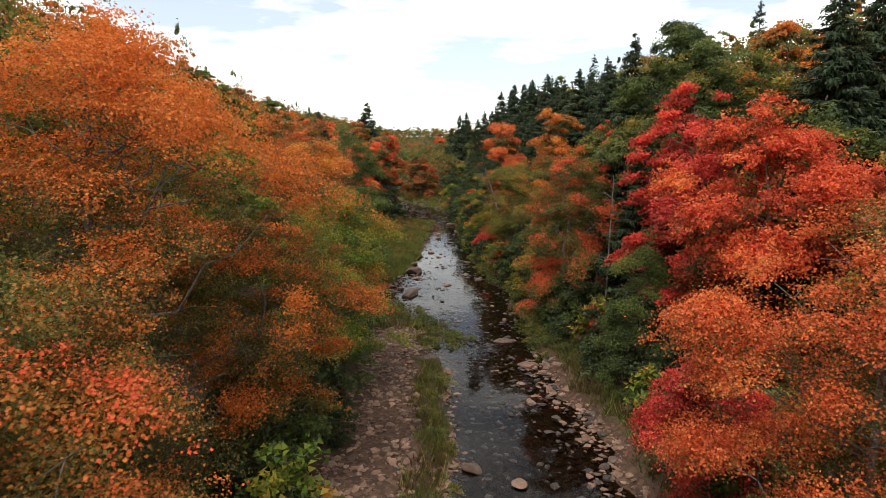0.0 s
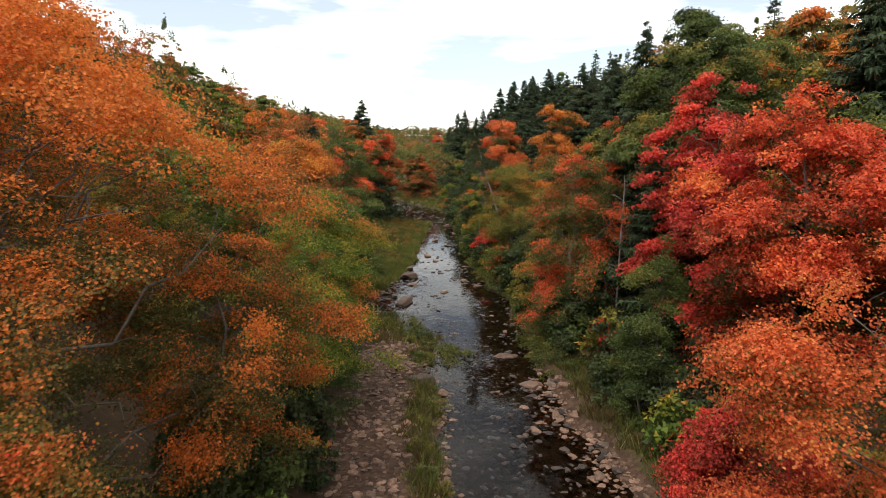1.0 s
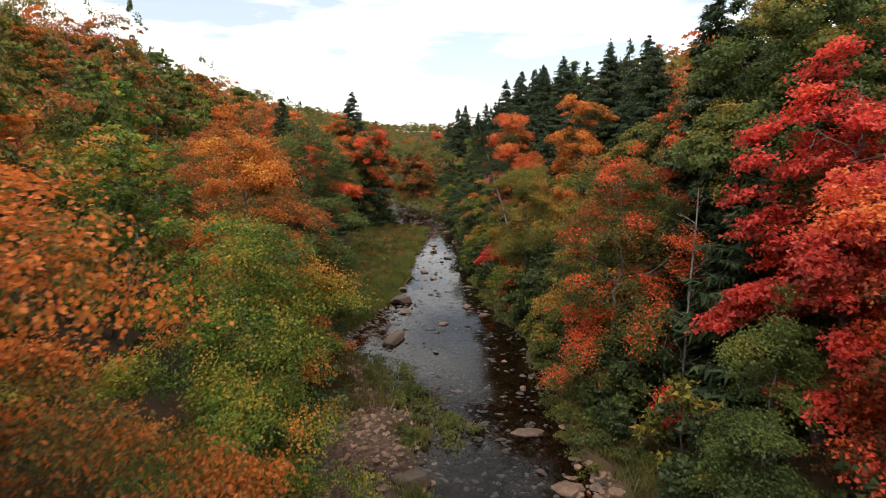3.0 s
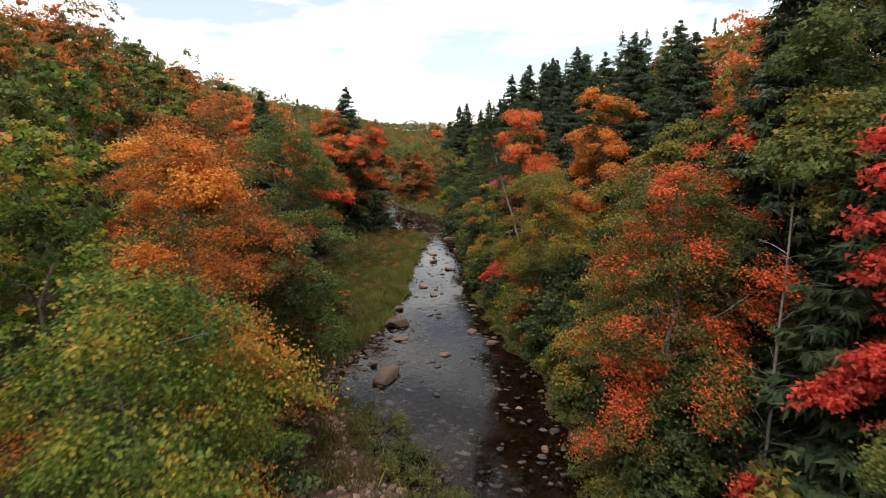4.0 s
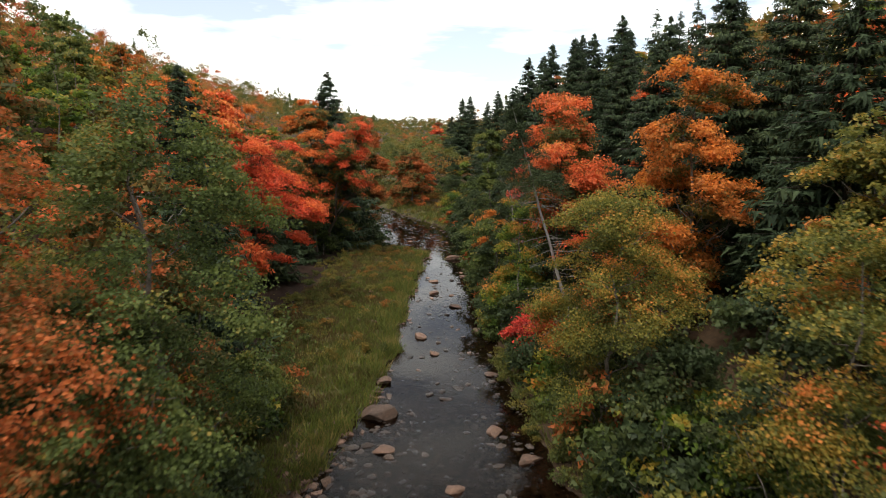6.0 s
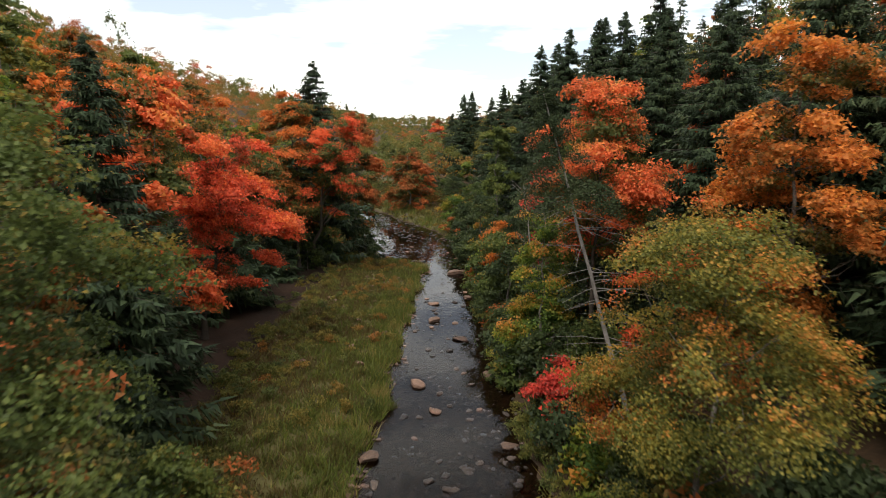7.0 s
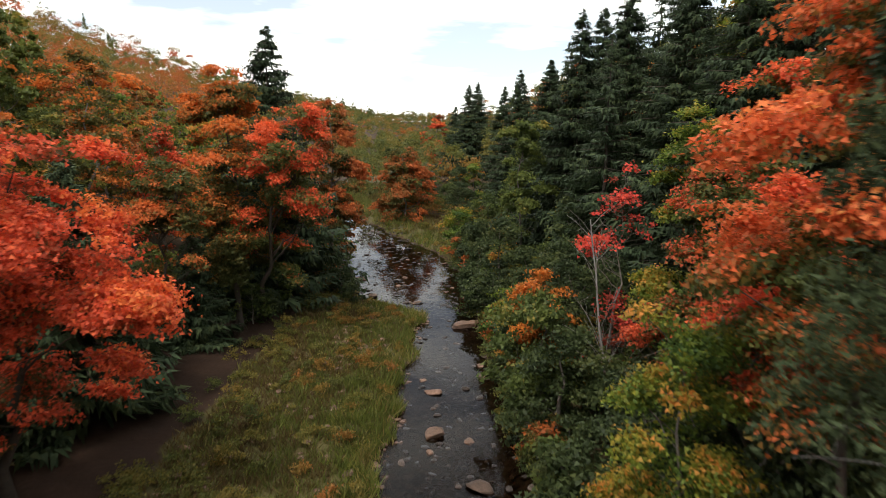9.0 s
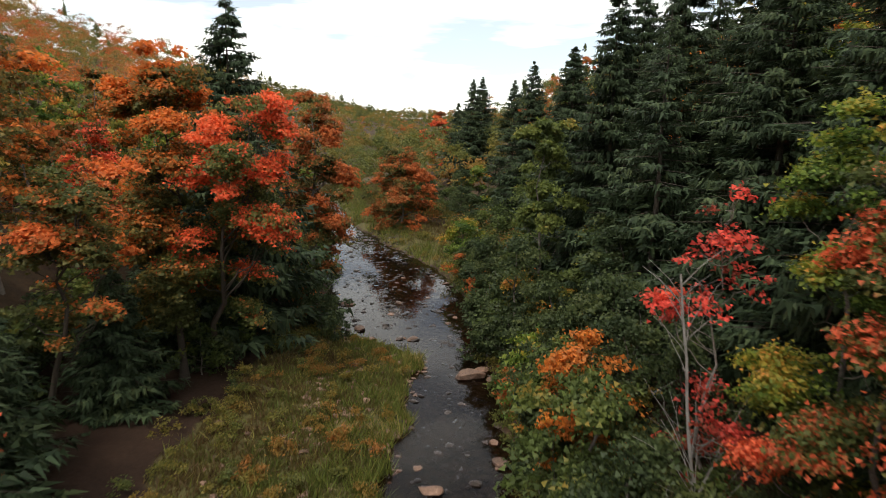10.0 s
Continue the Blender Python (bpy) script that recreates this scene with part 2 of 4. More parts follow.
def ground_material():
    """Forest floor, meadow, gravel and stream bed, picked by the zone values stored on the ground."""
    m, nt, out = material("valley_floor")
    co = nt.nodes.new("ShaderNodeTexCoord")
    big = node(nt, "ShaderNodeTexNoise", Scale=0.5, Detail=6.0, Roughness=0.65)
    small = node(nt, "ShaderNodeTexNoise", Scale=5.0, Detail=8.0, Roughness=0.75)
    peb = node(nt, "ShaderNodeTexVoronoi", Scale=5.5)
    for n in (big, small, peb):
        nt.links.new(co.outputs["Object"], n.inputs["Vector"])
    s = math_node(nt, "ADD", math_node(nt, "MULTIPLY", big.outputs[0], 0.7), math_node(nt, "ADD", math_node(nt, "MULTIPLY", small.outputs[0], 0.7), -0.2))
    litter = ramp_node(nt, [(0.2, (0.026, 0.019, 0.012)), (0.5, (0.06, 0.038, 0.021)), (0.8, (0.105, 0.06, 0.031))])
    grass = ramp_node(nt, [(0.2, (0.05, 0.042, 0.016)), (0.5, (0.085, 0.075, 0.026)), (0.8, (0.13, 0.10, 0.04))])
    gravel = ramp_node(nt, [(0.2, (0.025, 0.016, 0.011)), (0.5, (0.07, 0.04, 0.026)), (0.8, (0.15, 0.088, 0.058))])
    bed = ramp_node(nt, [(0.2, (0.012, 0.009, 0.007)), (0.5, (0.04, 0.03, 0.022)), (0.85, (0.10, 0.075, 0.06))])
    # reddish-brown soil, its colour darkened to include the shade of the trees
    earth = ramp_node(nt, [(0.2, (0.016, 0.009, 0.006)), (0.5, (0.033, 0.018, 0.011)), (0.8, (0.06, 0.034, 0.021))])
    for r in (litter, grass, earth):
        nt.links.new(s, r.inputs[0])
    sp = math_node(nt, "ADD", math_node(nt, "MULTIPLY", s, 0.6), math_node(nt, "MULTIPLY", peb.outputs["Color"], 0.45))
    for r in (gravel, bed):
        nt.links.new(sp, r.inputs[0])
    last = litter.outputs[0]
    for zone, r in (("meadow", grass), ("dry_channel", earth), ("shingle", gravel), ("bed", bed)):
        at = nt.nodes.new("ShaderNodeAttribute")
        at.attribute_name = zone
        mx = nt.nodes.new("ShaderNodeMix")
        mx.data_type = "RGBA"
        f = node(nt, "ShaderNodeMapRange")
        f.inputs[1].default_value, f.inputs[2].default_value = 0.35, 0.65
        nt.links.new(math_node(nt, "ADD", at.outputs["Fac"], math_node(nt, "MULTIPLY", math_node(nt, "ADD", small.outputs[0], -0.5), 0.9)), f.inputs[0])
        nt.links.new(f.outputs[0], mx.inputs[0])
        nt.links.new(last, mx.inputs[6])
        nt.links.new(r.outputs[0], mx.inputs[7])
        last = mx.outputs[2]
    p = node(nt, "ShaderNodeBsdfPrincipled", Roughness=0.9)
    p.inputs["Specular IOR Level"].default_value = 0.2
    bp = node(nt, "ShaderNodeBump", Strength=0.6, Distance=0.12)
    nt.links.new(sp, bp.inputs["Height"])
    nt.links.new(bp.outputs[0], p.inputs["Normal"])
    nt.links.new(last, p.inputs["Base Color"])
    nt.links.new(p.outputs[0], out.inputs[0])
    return m


# ---- mesh helpers ----
def mesh_object(name, verts, faces, mat, parent=None, label="", sides=3, smooth=False):
    """One mesh object from arrays of vertices and of equal-sided faces."""
    me = bpy.data.meshes.new(name)
    verts, faces = np.asarray(verts, np.float32), np.asarray(faces, np.int32)
    me.vertices.add(len(verts))
    me.vertices.foreach_set("co", verts.ravel())
    me.loops.add(faces.size)
    me.loops.foreach_set("vertex_index", faces.ravel())
    me.polygons.add(len(faces))
    me.polygons.foreach_set("loop_start", np.arange(0, faces.size, sides, dtype=np.int32))
    me.polygons.foreach_set("use_smooth", np.full(len(faces), smooth))
    me.update(calc_edges=True)
    me.materials.append(mat)
    ob = new(name, me)
    if parent:
        ob.parent = parent
    if label:
        tagged(ob, label)
    return ob


def leaf_tris(rng, at, normal, size, slim=0.8):
    """A triangle for each far leaf, of its own tilt and size."""
    n = len(at)
    normal = normal / np.linalg.norm(normal, axis=1, keepdims=True)
    t = np.cross(normal, rng.normal(size=(n, 3)))
    t /= np.linalg.norm(t, axis=1, keepdims=True) + 1e-9
    b = np.cross(normal, t)
    s = (size * rng.uniform(0.65, 1.35, n))[:, None]
    v = np.stack([at + t * s * 0.62, at - t * s * 0.42 + b * s * 0.45 * slim, at - t * s * 0.42 - b * s * 0.5 * slim], 1)
    return v.reshape(-1, 3)


def leaf_kites(rng, at, normal, size):
    """A leaf of four corners, folded along its rib, for each place."""
    n = len(at)
    normal = normal / np.linalg.norm(normal, axis=1, keepdims=True)
    t = np.cross(normal, rng.normal(size=(n, 3)))
    t /= np.linalg.norm(t, axis=1, keepdims=True) + 1e-9
    b = np.cross(normal, t)
    s = (size * rng.uniform(0.6, 1.3, n))[:, None]
    fold = normal * s * rng.uniform(0.05, 0.22, n)[:, None]
    mid = at - t * s * 0.08
    v = np.stack([at - t * s * 0.5, mid + b * s * 0.46 + fold, at + t * s * 0.55, mid - b * s * 0.46 + fold], 1)
    return v.reshape(-1, 3)


def needle_sprays(rng, at, way, normal, length, width):
    """A narrow fringed triangle for each spray of needles, growing along way."""
    way = way / (np.linalg.norm(way, axis=1, keepdims=True) + 1e-9)
    side = np.cross(way, normal)
    side /= np.linalg.norm(side, axis=1, keepdims=True) + 1e-9
    length, width = length[:, None], width[:, None]
    v = np.stack([at - side * width * 0.5, at + side * width * 0.5, at + way * length + side * width * rng.uniform(-0.3, 0.3, (len(at), 1))], 1)
    return v.reshape(-1, 3)


def tube(points, radii, sides=6):
    """A bent, tapered tube as vertices and quads."""
    points, radii = np.asarray(points, float), np.asarray(radii, float)
    d = np.gradient(points, axis=0)
    d /= np.linalg.norm(d, axis=1, keepdims=True) + 1e-9
    ref = np.where(np.abs(d[:, 2:3]) > 0.8, [[1.0, 0.0, 0.0]], [[0.0, 0.0, 1.0]])
    u = np.cross(d, ref)
    u /= np.linalg.norm(u, axis=1, keepdims=True) + 1e-9
    w = np.cross(d, u)
    a = np.arange(sides) * 2 * np.pi / sides
    v = points[:, None] + radii[:, None, None] * (np.cos(a)[None, :, None] * u[:, None] + np.sin(a)[None, :, None] * w[:, None])
    k = len(points)
    i = np.arange(k - 1)[:, None] * sides
    j, jn = np.arange(sides)[None], (np.arange(sides)[None] + 1) % sides
    f = np.stack([i + j, i + jn, i + sides + jn, i + sides + j], -1).reshape(-1, 4)
    return v.reshape(-1, 3), f


def joined(pieces):
    vs, fs, n = [], [], 0
    for v, f in pieces:
        vs.append(v)
        fs.append(f + n)
        n += len(v)
    return np.concatenate(vs), np.concatenate(fs)


def bent(rng, a, b, k=6, wobble=0.08, sag=0.0):
    a, b = np.asarray(a, float), np.asarray(b, float)
    t = np.linspace(0, 1, k)[:, None]
    p = a + (b - a) * t
    off = rng.normal(size=(k, 3)) * wobble * np.linalg.norm(b - a)
    off[0] = off[-1] = 0
    p = p + off * 0.6
    p[:, 2] += sag * np.linalg.norm(b - a) * np.sin(np.pi * t[:, 0])
    return p


# ---- the ground and the stream ----
LEFT = np.array([(-150, 4), (0, 2), (20, 0.7), (31, 0.3), (40, -1.2), (45, -3.2), (50, -5.6), (54, -5.6), (58, -4.6), (67, -3.4), (77, -3.4), (95, -3.0), (101, -2.7), (103.5, -6.5), (108, -8.8), (118, -11), (132, -13.2), (140, -15.2), (150, -18.5), (170, -25), (200, -30), (300, -24), (500, -10), (1500, 0)])
RIGHT = np.array([(-150, 11), (0, 8.5), (21, 6.9), (26, 6.5), (34, 5.5), (42, 5.4), (52, 5.0), (56, 4.0), (66, 2.7), (77, 2.35), (95, 1.5), (110, 0.7), (119, -0.8), (127, -3.5), (134, -7.4), (140, -9.5), (148, -13.2), (170, -19), (200, -24), (300, -18), (500, -4), (1500, 6)])


def edges(y):
    """The stream's ragged left and right edge at y."""
    y = np.asarray(y, float)
    l = 0.22 * np.sin(y * 0.83) + 0.16 * np.sin(y * 1.9 + 1) + 0.1 * np.sin(y * 4.3 + 2)
    r = 0.22 * np.sin(y * 0.71 + 2) + 0.16 * np.sin(y * 1.7 + 4) + 0.1 * np.sin(y * 3.9)
    return np.interp(y, LEFT[:, 0], LEFT[:, 1]) + l, np.interp(y, RIGHT[:, 0], RIGHT[:, 1]) + r


def step(a, b, v):
    t = np.clip((v - a) / (b - a), 0, 1)
    return t * t * (3 - 2 * t)


def waves(x, y, seed, size):
    """Gentle lumps of about that size, from a few crossed waves."""
    r = np.random.RandomState(seed)
    s = 0
    for _ in range(7):
        a, ph, k = r.uniform(0, 6.28), r.uniform(0, 6.28), r.uniform(0.6, 1.9)
        s = s + np.sin((x * np.cos(a) + y * np.sin(a)) * 6.28 / size * k + ph)
    return s / 7


def height(x, y):
    x, y = np.asarray(x, float), np.asarray(y, float)
    xl, xr = edges(y)
    dl, dr = xl - x, x - xr
    low = 1 - 0.25 * step(240, 480, y)
    bump_ = 0.12 * waves(x, y, 3, 4.0) + 0.06 * waves(x, y, 4, 1.6)
    bed = -0.22 + 0.16 * waves(x, y, 5, 3.2) + 0.1 * waves(x, y, 6, 1.3)
    flat = step(40, 62, y) * 2.5
    hill_l = np.maximum(0, dl - 9.5 - flat)
    zl = 0.42 * step(0, 1.6, dl) + 0.05 * np.clip(dl - 1, 0, 9) + low * 52 * (1 - np.exp(-hill_l / 80.0)) * step(0, 12, hill_l + 3)
    start = 3.0 + 11 * step(112, 145, y)
    hill_r = np.maximum(0, dr - start)
    zr = 0.5 * step(0, 1.4, dr) + 0.07 * np.clip(dr - 1, 0, 6) + 42 * (1 - np.exp(-hill_r / 85.0)) * step(-2, 6, hill_r)
    z = np.where(dl > 0, zl + bump_ * step(0.3, 2, dl), np.where(dr > 0, zr + bump_ * step(0.3, 2, dr), 0.0))
    inside = np.minimum(-dl, -dr)
    z = np.where(inside > 0, bed * step(0, 0.9, inside) - 0.02, z)
    far = (24 + 4 * waves(x, y, 8, 260)) * step(480, 860, y)
    return np.where(inside > 0, np.maximum(z, far - 2), np.maximum(z, far))


def spread(parts):
    return np.unique(np.concatenate([np.arange(a, b, s) for a, b, s in parts]))


def build_ground():
    xs = spread([(-1500, -400, 100), (-400, -120, 20), (-120, -40, 5), (-40, -22, 1.5), (-22, 14, 0.4), (14, 30, 1.2), (30, 80, 5), (80, 400, 20), (400, 1501, 100)])
    ys = spread([(-600, -40, 40), (-40, 14, 4), (14, 112, 0.4), (112, 165, 0.8), (165, 300, 5), (300, 800, 20), (800, 2501, 100)])
    X, Y = np.meshgrid(xs, ys)
    Z = height(X, Y)
    xl, xr = edges(Y)
    dl, dr = xl - X, X - xr
    nx, ny = len(xs), len(ys)
    i = np.arange(ny - 1)[:, None] * nx + np.arange(nx - 1)[None]
    f = np.stack([i, i + 1, i + nx + 1, i + nx], -1).reshape(-1, 4)
    ob = mesh_object("ground", np.stack([X, Y, Z], -1).reshape(-1, 3), f, ground_material(), sides=4, smooth=True)
    tagged(ob, "valley floor of leaf litter, grass and stones beside the stream", "ground", kind="structure")
    inside = np.minimum(-dl, -dr)
    zones = {
        "bed": step(-0.25, 0.25, inside),
        "shingle": np.maximum(step(-0.3, 0.3, dl) * step(5.0, 4.0, dl) * step(47, 40, Y),
                              np.maximum(step(-0.3, 0.2, dr) * step(1.2, 0.6, dr) * step(37, 33, Y), step(-0.3, 0.2, dl) * step(2.0, 0.8, dl) * step(42, 46, Y) * step(60, 55, Y))),
        "meadow": np.maximum(step(0.1, 0.5, dl) * step(8.4, 7.4, dl) * step(54, 60, Y) * step(112, 104, Y), np.maximum(step(0.1, 0.6, dr) * step(9, 7, dr) * step(114, 120, Y) * step(230, 205, Y), 0.45 * step(0.3, 0.8, dr) * step(4, 3, dr))),
        "dry_channel": step(7.2, 8.2, dl) * step(16.5, 15.0, dl) * step(58, 66, Y) * step(112, 106, Y),
    }
    for zone, val in zones.items():
        at = ob.data.attributes.new(zone, "FLOAT", "POINT")
        at.data.foreach_set("value", np.ascontiguousarray(val, np.float32).ravel())
    return ob


def build_water():
    ys = spread([(-60, 14, 4), (14, 112, 0.5), (112, 165, 1.0), (165, 330, 8)])
    xl, xr = edges(ys)
    t = np.linspace(0, 1, 9)[None]
    X = (xl - 0.8)[:, None] * (1 - t) + (xr + 0.8)[:, None] * t
    Y = np.repeat(ys[:, None], 9, 1)
    i = np.arange(len(ys) - 1)[:, None] * 9 + np.arange(8)[None]
    f = np.stack([i, i + 1, i + 10, i + 9], -1).reshape(-1, 4)
    ob = mesh_object("water", np.stack([X, Y, np.zeros_like(X)], -1).reshape(-1, 3), f, WATER, sides=4, smooth=True)
    return tagged(ob, "shallow dark stream with ripples reflecting the pale sky", "water", kind="structure")


ground = build_ground()
water = build_water()


# ---- trees ----
def thing(name, x, y, label, category, group="", z=None, sink=0.05):
    ob = new(name)
    ob.empty_display_size = 0.5
    ob.location = (x, y, (float(height(x, y)) if z is None else z) - sink)
    return tagged(ob, label, category, group)


def crown_points(rng, n, top, base, R, clumps, flat=0.45, shape=0.75, lean=(0.0, 0.0), spray=24, loose=0.2, rise=0.28):
    """Leaf places and facings of a crown: boughs bear clumps, clumps bear sprays; also the clumps' centres."""
    tall = flat * 1.75
    nb = max(10, int(clumps / 2.4))
    k = np.arange(nb)
    ub = ((k + rng.uniform(0.1, 0.9, nb)) / nb) ** shape
    ab = k * 2.4 + rng.uniform(-0.7, 0.7, nb) + rng.uniform(0, 6)
    lobes = 1 + 0.16 * np.sin(ab * 2 + rng.uniform(0, 6)) * np.sin(ub * 5 + rng.uniform(0, 6)) + 0.12 * np.sin(ab * 3 + ub * 7 + rng.uniform(0, 6))
    prof = np.sqrt(np.clip(1 - ((ub - 0.42) / 0.62) ** 2, 0.05, 1))
    sb = R * rng.uniform(0.2, 0.36, nb) * (0.6 + 0.4 * prof)
    rb = np.maximum(R * prof * lobes * rng.uniform(0.75, 1.08, nb) - sb * 0.7, 0) * np.where(rng.rand(nb) < 0.3, rng.uniform(0.3, 0.8, nb), 1.0)
    hollow = np.sin(ab * 2.5 + rng.uniform(0, 6)) * np.sin(ub * 11 + rng.uniform(0, 6)) > 0.5
    rb = np.where(hollow, rb * 0.68, rb)
    zb = base + (top - base) * ub - sb * tall * 0.9 * ub
    bough = np.stack([rb * np.cos(ab) + lean[0] * ub, rb * np.sin(ab) + lean[1] * ub, zb], 1)
    out_b = np.stack([np.cos(ab), np.sin(ab), 0 * ab], 1)
    own = rng.choice(nb, clumps, p=sb ** 2 / (sb ** 2).sum())
    d = rng.normal(size=(clumps, 3))
    d /= np.linalg.norm(d, axis=1, keepdims=True)
    d += out_b[own] * 0.35 + np.array([0, 0, 0.25])
    d /= np.linalg.norm(d, axis=1, keepdims=True)
    c = bough[own] + d * (sb[own] * rng.uniform(0.5, 1.0, clumps))[:, None] * np.array([1, 1, tall])
    size = sb[own] * rng.uniform(0.45, 0.85, clumps)
    u = np.clip((c[:, 2] - base) / (top - base + 0.01), 0, 1)
    m = max(n // spray, 8)
    pick = rng.choice(clumps, m, p=size ** 2 / (size ** 2).sum())
    d = rng.normal(size=(m, 3))
    d /= np.linalg.norm(d, axis=1, keepdims=True)
    d[:, 2] = np.where(d[:, 2] < 0, d[:, 2] * 0.6, d[:, 2])
    r = rng.uniform(0, 1, m) ** 0.42 * rng.uniform(0.75, 1.2, m)
    off = d * r[:, None] * size[pick][:, None] * np.array([1.1, 1.1, tall])
    outward = c[pick] * np.array([1, 1, 0.0])
    outward /= np.linalg.norm(outward, axis=1, keepdims=True) + 0.3
    off[:, 2] -= 0.3 * (off * outward).sum(1)
    twig = c[pick] + off
    inner = rng.rand(m) < 0.14
    twig[inner] = (twig[inner] - bough[own[pick[inner]]]) * 0.7 + bough[own[pick[inner]]] * np.array([0.45, 0.45, 1.0])
    q = rng.randint(0, m, n)
    wide = loose * rng.uniform(0.6, 1.3, m)[q][:, None]
    scatter_ = rng.normal(size=(n, 3)) * wide * np.array([1.0, 1.0, 0.42])
    scatter_[:, 2] -= 0.3 * (scatter_ * outward[q]).sum(1)
    at = twig[q] + scatter_
    normal = d[q] * 0.6 + outward[q] * 0.35 + np.array([0, 0, 0.45]) + rng.normal(size=(n, 3)) * 0.6
    reach = np.hypot(c[:, 0] - lean[0] * u, c[:, 1] - lean[1] * u) / (R * np.sqrt(np.clip(1 - ((u - 0.42) / 0.62) ** 2, 0.05, 1)) + 0.1)
    stage = 0.6 * reach + rise * (u - 0.5) + 0.085 + 0.19 * rng.normal(size=nb)[own] + 0.14 * rng.normal(size=clumps)
    # higher on clump tops, lower beneath and inside: turning plus painted light-dark contrast
    turned = (stage[pick] + 0.42 * d[:, 2] * r + 0.12 * rng.normal(size=m) - 0.45 * inner)[q]
    return at, normal, c, size, turned


def broadleaf(name, x, y, top, R, colour, seed, n=20000, leaf=0.16, base=None, clumps=110, label="", group="", bark=None, thick=0.16, lean=(0, 0), flat=0.45, shape=0.75, limbs=14, spray=20, loose=0.18, category="tree", drop=0.12, top_over_base=None, rise=0.28):
    """A leafy tree: a trunk, limbs that reach into the clumps, and a crown of single leaves. top is the height above the stream."""
    rng = np.random.RandomState(seed)
    ob = thing(name, x, y, label, category, group)
    z0 = ob.location.z
    n, leaf = int(n * 0.78), leaf * 1.06
    H = top_over_base or top - z0
    base = H * drop if base is None else (base - z0 if not top_over_base else H * drop)
    at, normal, c, size, turned = crown_points(rng, n, H, base, R, clumps, flat, shape, lean, spray, loose, rise)
    close_by = not top_over_base and abs(x) < 10.5 and y < 64
    k = 4 if close_by else 3
    leaves = leaf_kites(rng, at, normal, leaf) if close_by else leaf_tris(rng, at, normal, leaf * 1.32, 1.0)
    crown = mesh_object("crown", leaves, np.arange(k * n).reshape(-1, k), LEAVES[colour], ob, sides=k)
    crown.data.attributes.new("turned", "FLOAT", "POINT").data.foreach_set("value", np.repeat(turned, k).astype(np.float32))
    bark = bark or BARK
    tip = np.array([lean[0] * 0.85, lean[1] * 0.85, H * 0.9])
    pts = bent(rng, (0, 0, -0.3), tip, 9, 0.035)
    rad = np.linspace(1, 0.12, 9) ** 1.1 * thick
    rad[0] *= 1.5
    v, f = tube(pts, rad, 8)
    mesh_object("trunk", v, f, bark, ob, sides=4, smooth=True)
    order = rng.permutation(len(c))[:limbs]
    for k in order:
        end = c[k]
        hz = np.clip(end[2] - np.hypot(end[0], end[1]) * rng.uniform(0.5, 0.9), 0.15 * H, 0.85 * H)
        s = np.interp(hz, pts[:, 2], np.arange(9))
        a = np.array([np.interp(s, np.arange(9), pts[:, q]) for q in range(3)])
        end = a + (end - a) * 0.85
        p = bent(rng, a, end, 6, 0.06, -0.05)
        r0 = thick * 0.32 * (1 - 0.6 * hz / H)
        pieces = [tube(p, np.linspace(r0, 0.012, 6), 5)]
        twigs = []
        for _ in range(2):
            q = p[rng.randint(2, 5)]
            twigs.append(tube(bent(rng, q, q + rng.normal(size=3) * size[k] * 0.8 + (0, 0, 0.3 * size[k]), 4, 0.1), np.linspace(r0 * 0.4, 0.008, 4), 4))
        v, f = joined(pieces if not top_over_base else pieces + twigs)
        limb = mesh_object("limb", v, f, bark, ob, sides=4, smooth=True)
        for v, f in twigs if not top_over_base else ():
            mesh_object("twig", v, f, bark, limb, sides=4, smooth=True)
    return ob


